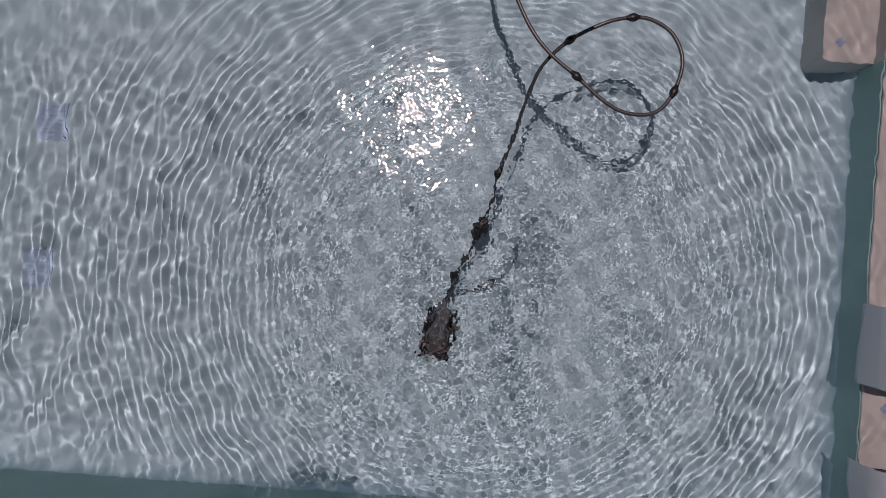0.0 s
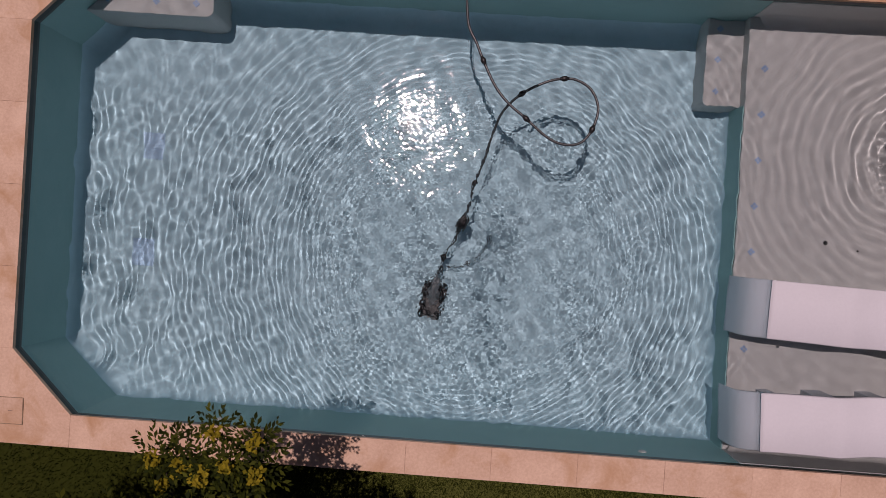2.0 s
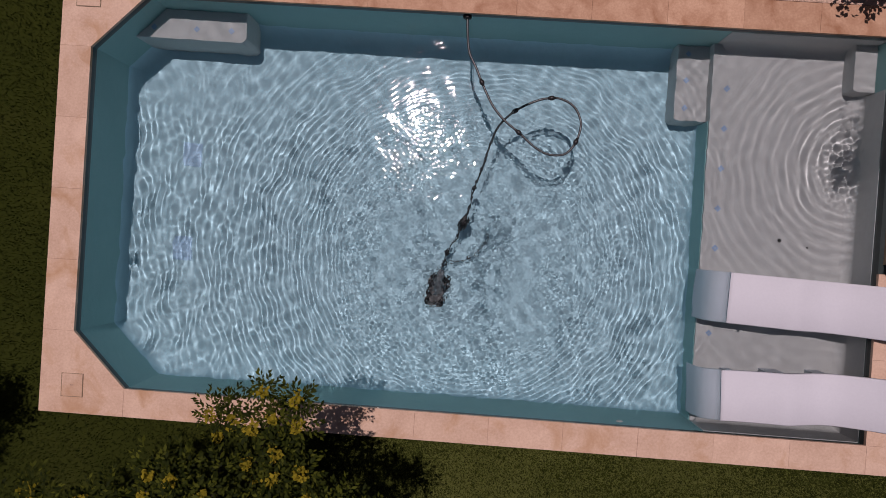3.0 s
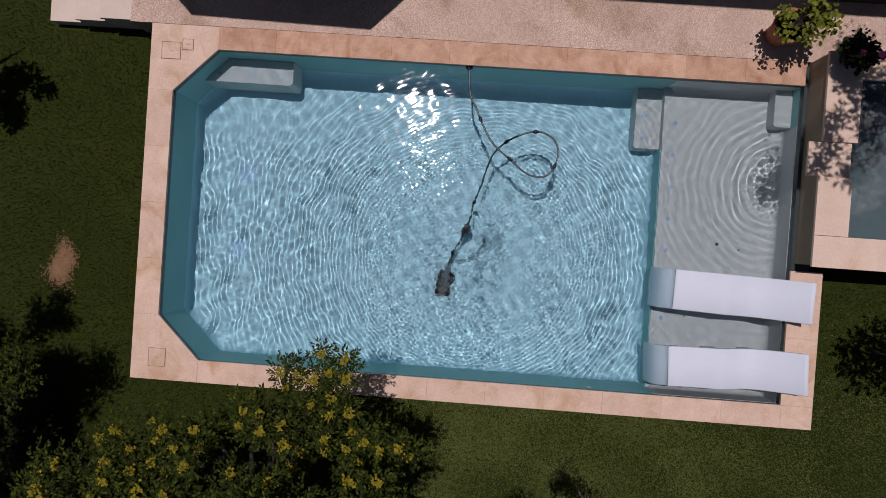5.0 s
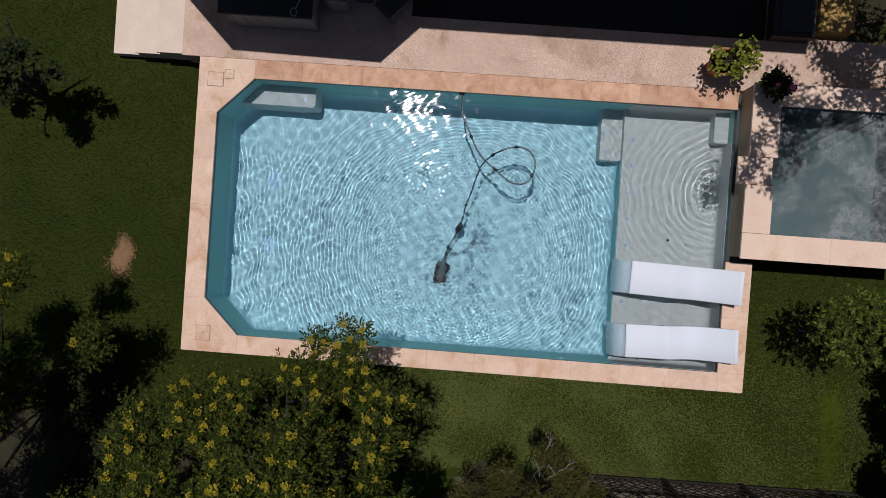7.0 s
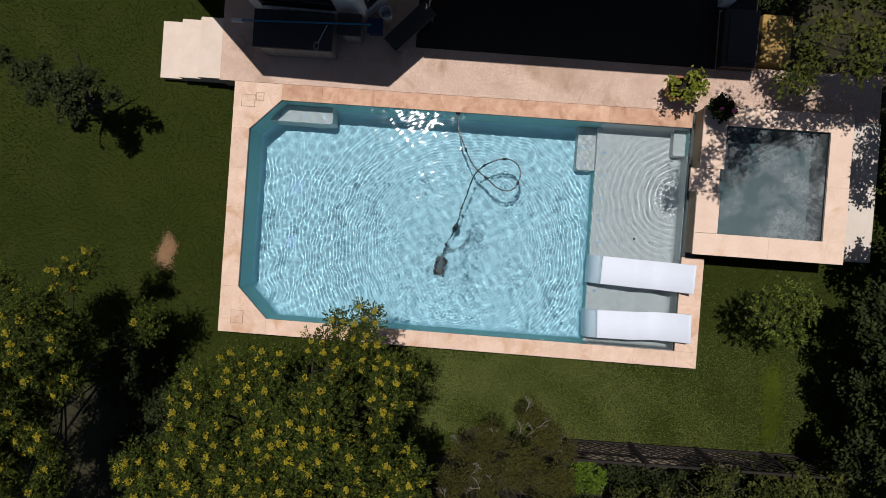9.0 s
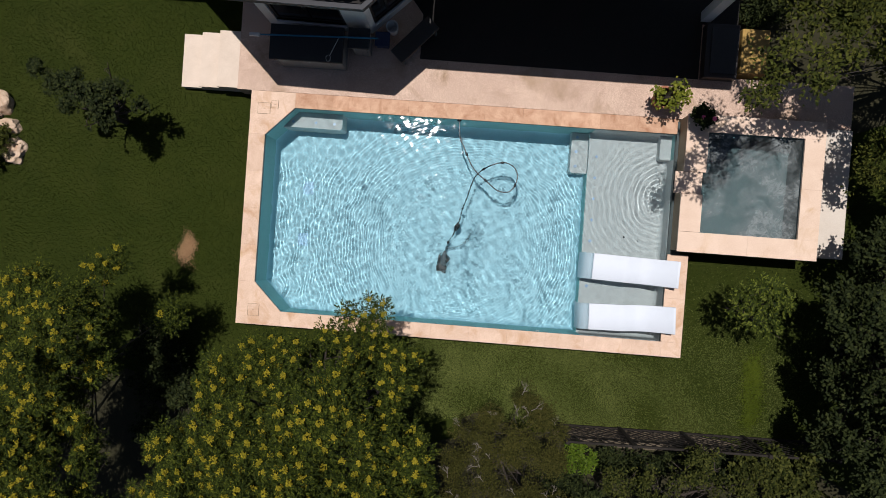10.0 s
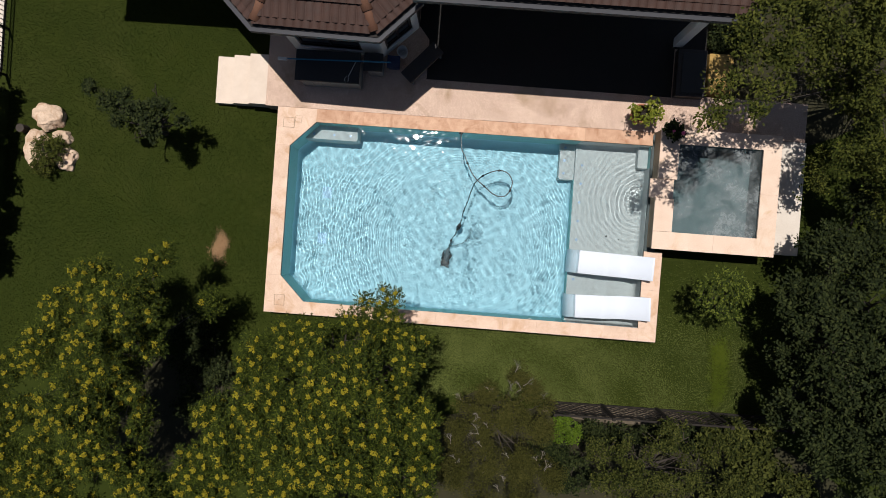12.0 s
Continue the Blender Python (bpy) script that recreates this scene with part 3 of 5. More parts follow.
bm = prism(bmesh.new(), bench, FLOOR, -0.55, 0.012)
tagged(done("corner_bench", bm, M_SHELF), "pale grey plastered bench in the pool corner", "pool bench", kind="structure")


bm = box(bmesh.new(), X1 - 0.006, X1 + 0.0, Y0 + 0.001, 1.455, SHELF + 0.001, -0.145)
tagged(done("shelf_lining", bm, M_SHELF), "grey plastered wall behind the sun shelf", "pool wall", kind="structure")
for y in (Y0 + 0.0, Y1 - 0.006):
    bm = box(bmesh.new(), SHELF_X + 0.002, X1 - 0.007, y, y + 0.006, SHELF + 0.001, -0.145)
    tagged(done("shelf_lining", bm, M_SHELF), "grey plastered wall beside the sun shelf", "pool wall", kind="structure")
# thin facing on the shelf side, in the wall colour that holds the shade
bm = prism(bmesh.new(), [(SHELF_X - 0.038, 1.11), (SHELF_X - 0.008, Y0 + 0.001), (SHELF_X - 0.001, Y0 + 0.001), (SHELF_X - 0.028, 1.11)], FLOOR + 0.001, SHELF - 0.014)
tagged(done("shelf_face", bm, M_WALL), "plastered face of the sun shelf with teal underwater shade in its colour", "pool wall", kind="structure")
UNDERWATER.update(("shelf_lining", "shelf_face"))


def inset(pts, d):
    """The closed outline moved inwards by d; it runs anticlockwise."""
    out = []
    for i in range(len(pts)):
        p, q, r = (Vector(pts[(i + k) % len(pts)]) for k in (-1, 0, 1))
        u, v = (q - p).normalized(), (r - q).normalized()
        nu, nv = Vector((-u.y, u.x)), Vector((-v.y, v.x))
        out.append(q + (nu + nv) * (d / (1 + nu.dot(nv))))
    return out


def cove(name, label, pts, z, r, mat, gap=0.0, segments=12, open_end=False):
    """A hollow quarter-round strip where walls meet the floor."""
    bm = bmesh.new()
    rings = []
    for k in range(segments + 1):
        a = math.pi / 2 * k / segments
        rings.append([bm.verts.new((*p, z + r - r * math.sin(a) + 0.002)) for p in inset(pts, gap + r - r * math.cos(a))])
    low = [bm.verts.new((*p, z - 0.01)) for p in inset(pts, gap + r)]
    back = [bm.verts.new((*p, z - 0.01)) for p in inset(pts, gap)]
    loop = rings + [low, back]
    for a, b in zip(loop, loop[1:] + loop[:1]):
        for i in range(len(pts) - open_end):
            bm.faces.new((a[i], a[(i + 1) % len(pts)], b[(i + 1) % len(pts)], b[i]))
    ob = tagged(done(name, bm, mat), label, "pool wall", kind="structure")
    UNDERWATER.add(name)


cove("pool_cove", "plastered hollow between the pool floor and walls with blue water tint in its colour", [(X0 + CH, Y0), (SHELF_X - 0.008, Y0), (SHELF_X - 0.038, Y1), (X0 + CH, Y1), (X0, Y1 - CH), (X0, Y0 + CH)], FLOOR, 0.16, M_FLOOR, 0.001)
cove("shelf_cove", "grey plastered hollow round the sun shelf", [(SHELF_X + 0.02, Y0), (X1, Y0), (X1, Y1), (SHELF_X + 0.02, Y1)], SHELF, 0.10, M_SHELF, 0.007, open_end=True)

# blue slip markers on the edges of shelf, step and bench
def marker_mesh():
    bm = bmesh.new()
    for i in (-1, 1):
        for j in (-1, 1):
            box(bm, i * 0.014 - 0.012, i * 0.014 + 0.012, j * 0.014 - 0.012, j * 0.014 + 0.012, 0.0, 0.004)
    me = bpy.data.meshes.new("marker")
    bm.to_mesh(me)
    bm.free()
    me.materials.append(M_BLUE_TILE)
    return me


MARK = marker_mesh()
spots = [(2.63, y, SHELF) for y in (1.90, 1.47, 1.03, 0.59, 0.15, -0.29, -1.23)] + [(2.225, y, -0.82) for y in (1.87, 1.57, 1.26)] + [(x, 1.752, -0.55) for x in (-3.75, -3.27, -2.88)]
for x, y, z in spots:
    ob = tagged(new("slip_marker", MARK), "small blue mosaic marker set into the step edge", "tile marker", "slip markers")
    ob.matrix_world = pose(x, y, z, 0, 0, 45)


# ---- water ----
def chop(x, y, rng, lo, hi, n, slope):
    """Crossing ripples of wavelengths lo to hi with a given slope in all."""
    h = np.zeros_like(x)
    for _ in range(n):
        k, a = 2 * math.pi / math.exp(rng.uniform(math.log(lo), math.log(hi))), rng.uniform(0, 2 * math.pi)
        h += slope / math.sqrt(n / 2) / k * np.sin(k * (x * math.cos(a) + y * math.sin(a)) + rng.uniform(0, 6.28))
    return h


def bell(r, at, width):
    return np.exp(-((r - at) / width) ** 2)


def wave_field(x, y, rng):
    """Downwash pebbles and rings round the middle, chop by the cleaner, streaks at the west end, swell at the north, rings from the spillway."""
    cx, cy = -0.1, -0.45
    r = np.hypot(x - cx, y - cy)
    deep = np.clip((2.7 - x) / 0.5, 0, 1)
    north = np.clip((y - 0.85) / 0.5, 0, 1) * deep
    h = chop(x, y, rng, 0.16, 0.45, 40, 0.019) * (0.5 + 0.5 * deep) * (1 - north)
    h += chop(x, y, rng, 0.17, 0.32, 36, 0.019) * north
    fine = chop(x, y, rng, 0.046, 0.075, 60, 0.027) * np.clip(bell(r, 0.3, 0.65) + 0.28 * bell(r, 1.4, 0.6) + 0.08, 0, 1) * np.clip(0.75 + 0.3 * soft_field(x, y, rng, 0.9), 0.25, 1.3)
    for lam, at, width, slope, patch_size in ((0.052, 1.4, 0.35, 0.022, 0.22), (0.058, 1.9, 0.42, 0.032, 0.26), (0.068, 2.45, 0.5, 0.036, 0.32), (0.088, 3.1, 0.6, 0.027, 0.42)):
        k = 2 * math.pi / lam
        swing = 1.9 * soft_field(x, y, rng, patch_size * 1.7)
        swell = np.clip(0.3 + 0.6 * np.abs(soft_field(x, y, rng, patch_size)), 0, 0.95)
        fine += slope / k * bell(r, at, width) * swell * np.sin(k * r + swing)
    k = 2 * math.pi / 0.085
    fine += 0.037 / k * np.exp(-(x + 4.2) / 0.9) * np.sin(k * (x + 0.15 * y) + 2.4 * soft_field(x, y, rng, 0.55)) * np.clip(0.1 + 0.9 * np.abs(soft_field(x, y, rng, 0.4)), 0, 1.15)
    fine += chop(x, y, rng, 0.055, 0.10, 30, 0.014) * bell(np.hypot((x + 0.4) / 1.5, y + 1.6), 0.0, 0.8)
    fine += chop(x, y, rng, 0.08, 0.17, 40, 0.009) * np.clip((r - 1.6) / 0.8, 0, 1) * np.clip(0.8 + 0.3 * soft_field(x, y, rng, 0.8), 0.3, 1.3)
    h += fine * deep * (1 - 0.6 * north)
    for px, py, slope, lam, reach in ((0.75, 0.85, 0.026, 0.075, 0.32), (-0.05, 1.2, 0.018, 0.06, 0.2), (-0.4, -0.95, 0.016, 0.09, 0.5)):
        q = np.hypot(x - px, y - py)
        h += slope * lam / 6.283 * np.exp(-q / reach) * np.sin(6.283 * q / lam + 0.9 * soft_field(x, y, rng, 0.4))
    q = np.hypot((x - 4.02) * 1.05, y - 0.78)
    swell = 0.55 + 0.45 * np.abs(soft_field(x, y, rng, 0.5))
    for lam, slope, reach in ((0.125, 0.060, 1.0), (0.075, 0.042, 0.55)):
        h += slope * lam / 6.283 * np.exp(-q / reach) * swell * np.sin(6.283 * q / lam + 1.3 * soft_field(x, y, rng, 0.6)) * np.clip(q / 0.15, 0, 1)
    return h + chop(x, y, rng, 0.05, 0.13, 30, 0.16) * bell(q, 0.0, 0.28)


def water_sheet(name, x0, x1, y0, y1, z, step, mat, field):
    nx, ny = int((x1 - x0) / step) + 1, int((y1 - y0) / step) + 1
    gx, gy = np.meshgrid(np.linspace(x0, x1, nx), np.linspace(y0, y1, ny))
    gz = z + field(gx, gy)
    v = np.stack([gx, gy, gz], -1).reshape(-1, 3)
    i = (np.arange(ny - 1)[:, None] * nx + np.arange(nx - 1)[None, :]).ravel()
    corners = np.stack([i, i + 1, i + nx + 1, i + nx], 1).ravel()
    return raw_mesh(name, v, corners, 4, mat, smooth=True)


pool_water = water_sheet("pool_water", X0 - 0.01, X1 + 0.01, Y0 - 0.01, Y1 + 0.01, WATER, 0.0088, M_WATER, lambda x, y: wave_field(x, y, np.random.default_rng(11)))
tagged(pool_water, "clear rippled water filling the swimming pool", "water", kind="structure")
pool_water.cycles.is_caustics_caster = True

# ---- coping ----
coping = thing("pool_coping", "salmon pink stone coping slabs round the pool", "coping", kind="structure")
rs = random.Random(3)


def slab(pts, parent, mat, z0=-0.034, z1=0.0, bevel=0.0018, name="slab"):
    cx, cy = sum(p[0] for p in pts) / len(pts), sum(p[1] for p in pts) / len(pts)
    bm = prism(bmesh.new(), [(x - cx, y - cy) for x, y in pts], z0, z1 + rs.uniform(-0.0015, 0.0015), bevel)
    ob = part(name, bm, mat, parent)
    ob.location = (cx, cy, 0)
    return ob


G = 0.0006
OW, OE, OS, ON = -4.52, 4.49, -2.5, 2.25
LIP = 0.012


def run_x(x0, x1, y0, y1, n, parent, mat, **kw):
    w = (x1 - x0) / n
    for i in range(n):
        slab([(x0 + i * w + G, y0), (x0 + (i + 1) * w - G, y0), (x0 + (i + 1) * w - G, y1), (x0 + i * w + G, y1)], parent, mat, **kw)


def run_y(y0, y1, x0, x1, n, parent, mat, **kw):
    w = (y1 - y0) / n
    for i in range(n):
        slab([(x0, y0 + i * w + G), (x1, y0 + i * w + G), (x1, y0 + (i + 1) * w - G), (x0, y0 + (i + 1) * w - G)], parent, mat, **kw)


c = CH + LIP
run_x(X0 + c, OE - 0.40, OS, Y0 + LIP, 10, coping, M_COPING)
run_x(X0 + c, X1 - 0.01, Y1 - LIP, ON, 10, coping, M_COPING_RED)
run_y(Y0 + c, Y1 - c, OW, X0 + LIP, 4, coping, M_COPING)
slab([(OW, OS), (X0 + c - G, OS), (X0 + c - G, Y0 + LIP), (X0 + LIP, Y0 + c - G), (OW, Y0 + c - G)], coping, M_COPING)
slab([(OW, Y1 - c + G), (X0 + LIP, Y1 - c + G), (X0 + c - G, Y1 - LIP), (X0 + c - G, ON), (OW, ON)], coping, M_COPING)
run_y(Y0 + LIP, -0.45, X1 - LIP, OE, 2, coping, M_COPING)
slab([(OE - 0.40 + G, OS), (OE, OS), (OE, Y0 + LIP - 2 * G), (OE - 0.40 + G, Y0 + LIP - 2 * G)], coping, M_COPING)
bm = bmesh.new()
for x0, x1, y0, y1 in ((OW + 0.03, X0 - 0.01, OS + 0.03, ON), (X0 - 0.01, OE - 0.03, OS + 0.03, Y0 - 0.01), (X0 - 0.01, X1 + 0.02, Y1 + 0.01, ON - 0.004), (X1 + 0.01, OE - 0.03, Y0 - 0.01, -0.45)):
    box(bm, x0, x1, y0, y1, LAWN - 0.3, -0.036)
tagged(done("pool_plinth", bm, M_SPA_WALL), "rendered plinth under the pool coping", "plinth", kind="structure")


def hatch(x, y, w, d, label, mat):
    root = thing("access_hatch", label, "hatch cover", "access hatches")
    bm = bmesh.new()
    for a, b, cc, e in ((-w / 2, w / 2, -d / 2, -d / 2 + 0.005), (-w / 2, w / 2, d / 2 - 0.005, d / 2), (-w / 2, -w / 2 + 0.005, -d / 2 + 0.005, d / 2 - 0.005), (w / 2 - 0.005, w / 2, -d / 2 + 0.005, d / 2 - 0.005)):
        box(bm, a, b, cc, e, 0.0, 0.004)
    part("rim", bm, M_SPA_WALL, root)
    bm = box(bmesh.new(), -w / 2 + 0.007, w / 2 - 0.007, -d / 2 + 0.007, d / 2 - 0.007, 0.0, 0.005, 0.0015)
    part("cover", bm, mat, root)
    bm = box(bmesh.new(), -0.02, 0.02, -0.003, 0.003, 0.005, 0.007)
    part("finger_slot", bm, M_GROUT, root)
    root.matrix_world = pose(x, y, 0.001, 0, 0, rs.uniform(-1, 1))


hatch(-4.17, -2.2, 0.235, 0.25, "square stone-faced hatch cover in the pool coping", M_COPING)
hatch(-4.24, 1.90, 0.26, 0.23, "pale square hatch cover in the pool coping", M_COPING)
hatch(-4.02, 1.99, 0.15, 0.15, "small square hatch cover in the pool coping", M_COPING)

# ---- terrace, steps, slab by the spa ----
bm = bmesh.new()
box(bm, -4.82, 7.46, 2.255, 3.12, LAWN - 0.25, -0.002)
box(bm, -4.82, 5.06, 3.12, 9.0, LAWN - 0.25, -0.002)
tagged(done("terrace", bm, M_TERRACE), "speckled tan exposed-aggregate terrace beside the house", "terrace", kind="structure")
bm = bmesh.new()
box(bm, 6.70, 7.50, -0.30, 2.25, LAWN - 0.25, -0.004, 0.006)
tagged(done("spa_apron", bm, M_BASE), "pale concrete apron along the spa", "terrace", kind="structure")
steps = thing("garden_steps", "cream stone steps from the terrace down to the lawn", "steps", kind="structure")
for i, (x0, x1) in enumerate(((-5.25, -4.80), (-5.67, -5.25), (-6.10, -5.67))):
    z = -0.006 - 0.13 * i
    o = 0.012 * (2 - i)
    bm = box(bmesh.new(), x0, x1, 2.275 + 0.004 * i, 3.42 - 0.02 * i, z - 0.05, z, 0.006)
    part("tread", bm, M_STEP, steps)
    bm = box(bmesh.new(), x0 + 0.012, x1 - 0.002, 2.29, 3.39, LAWN - 0.1, z - 0.05)
    part("riser", bm, M_STEP, steps)

# ---- spa ----
SP = 0.40
spa = thing("spa", "raised square spa with pink stone rim and bubbling water", "hot tub", kind="structure")
bm = bmesh.new()
box(bm, 4.135, 4.40, -0.355, 2.25, LAWN - 0.2, SP - 0.04)
part("side_wall", bm, M_SPA_WALL, spa, "tan rendered wall")
bm = bmesh.new()
box(bm, 6.42, 6.74, -0.355, 2.25, LAWN - 0.2, SP - 0.04)
part("side_wall", bm, M_SPA_WALL, spa, "tan rendered wall")
bm = bmesh.new()
box(bm, 4.40, 6.42, -0.355, -0.03, LAWN - 0.2, SP - 0.04)
part("side_wall", bm, M_SPA_WALL, spa, "tan rendered wall")
bm = bmesh.new()
box(bm, 4.40, 6.42, 1.99, 2.25, LAWN - 0.2, SP - 0.04)
part("side_wall", bm, M_SPA_WALL, spa, "tan rendered wall")
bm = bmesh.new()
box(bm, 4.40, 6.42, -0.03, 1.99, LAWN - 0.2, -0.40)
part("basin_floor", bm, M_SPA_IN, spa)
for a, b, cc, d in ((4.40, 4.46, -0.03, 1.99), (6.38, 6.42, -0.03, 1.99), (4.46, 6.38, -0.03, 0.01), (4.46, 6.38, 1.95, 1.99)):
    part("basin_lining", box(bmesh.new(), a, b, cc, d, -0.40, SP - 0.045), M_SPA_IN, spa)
run_x(4.11, 6.765, -0.38, 0.01, 2, spa, M_SPA_STONE, z0=SP - 0.04, z1=SP, name="rim_slab")
run_x(4.55, 6.765, 1.95, 2.28, 2, spa, M_SPA_STONE, z0=SP - 0.04, z1=SP, name="rim_slab")
run_y(0.01, 1.95, 6.375, 6.765, 2, spa, M_SPA_STONE, z0=SP - 0.04, z1=SP, name="rim_slab")
slab([(4.11, 0.015), (4.52, 0.015), (4.52, 0.74), (4.11, 0.74)], spa, M_SPA_STONE, z0=SP - 0.04, z1=SP, name="rim_slab")
slab([(4.13, 1.17), (4.55, 1.17), (4.55, 2.28), (4.13, 2.28)], spa, M_SPA_STONE, z0=SP - 0.04, z1=SP, name="rim_slab")
part("spillway", box(bmesh.new(), 3.98, 4.50, 0.745, 1.165, SP - 0.07, SP - 0.03, 0.006), M_SPA_STONE, spa, "lower stone lip that spills into the pool")
sr = np.random.default_rng(4)
SPA_WAVES = [(sr.uniform(18, 60), sr.uniform(0, 6.28), sr.uniform(0, 6.28)) for _ in range(26)]
spa_water = water_sheet("spa_water", 4.455, 6.385, 0.005, 1.955, SP - 0.09, 0.015, M_SPA_WATER, lambda x, y: sum(0.010 / k * np.sin(k * (x * math.cos(a) + y * math.sin(a)) + p) for k, a, p in SPA_WAVES))
tagged(spa_water, "murky bubbling grey-green water in the spa", "water", kind="structure")
spa_water.visible_shadow = False


# ---- loungers ----
def lounger_profile(u):
    """Height over the shelf along the lounger, from the foot to the head."""
    keys = [(-0.16, 0.06), (-0.15, 0.26), (-0.13, 0.40), (-0.09, 0.465), (-0.04, 0.50), (0.0, 0.514), (0.05, 0.525), (0.056, 0.574), (0.14, 0.579), (0.22, 0.587), (0.30, 0.601), (0.38, 0.621), (0.52, 0.65), (0.68, 0.70), (0.85, 0.66), (1.0, 0.63), (1.16, 0.65), (1.32, 0.73), (1.5, 0.84), (1.66, 0.95)]
    xs, zs = zip(*keys)
    return float(np.interp(u, xs, zs))


def lounger():
    root = thing("pool_lounger", "white curved in-pool lounger standing on the sun shelf", "lounger", "in-pool loungers")
    us = np.concatenate([np.array([-0.16, -0.15, -0.13, -0.11, -0.09, -0.04, 0.0, 0.05]), np.linspace(0.056, 1.66, 42)])
    zs = [lounger_profile(u) for u in us]
    for _ in range(3):
        zs = zs[:9] + [(a + 2 * b + c2) / 4 for a, b, c2 in zip(zs[8:], zs[9:], zs[10:])] + [zs[-1]]
    w, th = 0.265, 0.05
    bm = bmesh.new()
    rows = [[bm.verts.new((u, y, z + dz)) for y, dz in ((-w, -th), (-w, -0.012), (-w + 0.012, 0), (0, -0.004), (w - 0.012, 0), (w, -0.012), (w, -th))] for u, z in zip(us, zs)]
    for a, b in zip(rows, rows[1:]):
        for k in range(7):
            bm.faces.new((a[k], b[k], b[(k + 1) % 7], a[(k + 1) % 7]))
    bm.faces.new(rows[0])
    bm.faces.new(rows[-1][::-1])
    part("seat_shell", bm, M_LOUNGER, root, smooth=True)
    for u0, u1 in ((0.20, 0.30), (0.62, 0.80), (1.12, 1.26)):
        bm = bmesh.new()
        zz = min(lounger_profile(u0), lounger_profile(u1)) - 0.05
        box(bm, u0, u1, -w + 0.05, w - 0.05, 0.0, max(zz, 0.03), 0.004)
        part("foot", bm, M_LOUNGER, root)
    return root


first = lounger()
first.matrix_world = pose(2.585, -0.80, SHELF, 0, 0, -1.5)
copy_thing(first, pose(2.58, -1.825, SHELF, 0, 0, 2.8))


# ---- pool cleaner, its hose ----
def cleaner():
    root = thing("pool_cleaner", "black and grey wheeled suction cleaner on the pool floor", "pool cleaner")
    bm = bmesh.new()
    prism(bm, [(-0.09, -0.17), (0.09, -0.17), (0.11, -0.05), (0.08, 0.12), (-0.08, 0.12), (-0.11, -0.05)], 0.03, 0.15, 0.02)
    part("body", bm, M_BLACK, root)
    bm = bmesh.new()
    bmesh.ops.create_uvsphere(bm, u_segments=16, v_segments=10, radius=1.0)
    for v in bm.verts:
        v.co = Vector((v.co.x * 0.075 * (1 - 0.25 * v.co.y), 0.06 + v.co.y * 0.15, 0.14 + v.co.z * 0.09))
    part("hood", bm, M_HOOD, root, "rounded grey plastic hood", True)
    for x, y in ((-0.118, -0.13), (0.118, -0.13), (-0.118, 0.03), (0.118, 0.03)):
        bm = bmesh.new()
        prof = [(0.06, -0.02), (0.078, -0.014), (0.078, 0.014), (0.06, 0.02)]
        lathe(bm, prof, (0, 0, 0), 16)
        bmesh.ops.rotate(bm, verts=bm.verts, cent=(0, 0, 0), matrix=Matrix.Rotation(radians(90), 3, "Y"))
        bmesh.ops.translate(bm, verts=bm.verts, vec=(x, y, 0.075))
        wh = part("wheel", bm, M_BLACK, root)
        bm = bmesh.new()
        lathe(bm, [(0.03, -0.028), (0.03, 0.028)], (0, 0, 0), 12)
        bmesh.ops.rotate(bm, verts=bm.verts, cent=(0, 0, 0), matrix=Matrix.Rotation(radians(90), 3, "Y"))
        bmesh.ops.translate(bm, verts=bm.verts, vec=(x, y, 0.075))
        part("hub", bm, M_GREY, wh)
    bm = bmesh.new()
    box(bm, -0.11, 0.11, -0.20, -0.17, 0.02, 0.06, 0.006)
    part("bumper", bm, M_GREY, root)
    bm = tube(bmesh.new(), smooth_line([(0.02, 0.18, 0.20), (0.06, 0.24, 0.21), (0.24, 0.28, 0.2), (0.42, 0.36, 0.19), (0.52, 0.47, 0.17), (0.56, 0.60, 0.16)], 6), 0.007, 7)
    part("sweep_tail", bm, M_HOSE, root, "thin whip hose behind the cleaner", True)
    return root


cleaner().matrix_world = pose(-0.41, -0.945, FLOOR, 0, 0, -8) @ Matrix.Diagonal((0.82, 1.22, 1.0, 1.0))

hose = thing("cleaner_hose", "dark floating hose with bead floats looped on the water", "hose")
HOSE = [(-0.267, 1.94, -0.11), (-0.25, 1.75, -0.105), (-0.22, 1.57, -0.1), (-0.14, 1.42, -0.1), (-0.07, 1.27, -0.1), (0.05, 1.05, -0.1), (0.18, 0.90, -0.1), (0.35, 0.77, -0.1), (0.54, 0.62, -0.1), (0.69, 0.56, -0.1), (0.85, 0.58, -0.1), (0.95, 0.71, -0.1), (0.99, 0.90, -0.1),
        (0.92, 1.06, -0.1), (0.79, 1.14, -0.1), (0.67, 1.15, -0.1), (0.51, 1.11, -0.1), (0.30, 1.0, -0.14), (0.15, 0.85, -0.19), (0.08, 0.69, -0.249), (0.01, 0.43, -0.356), (-0.07, 0.18, -0.479), (-0.10, -0.01, -0.569), (-0.16, -0.20, -0.676), (-0.24, -0.39, -0.79), (-0.32, -0.55, -0.905), (-0.36, -0.73, -1.012)]
line = smooth_line(HOSE, 8)
part("hose_line", tube(bmesh.new(), line, 0.0125, 8), M_HOSE, hose, smooth=True)


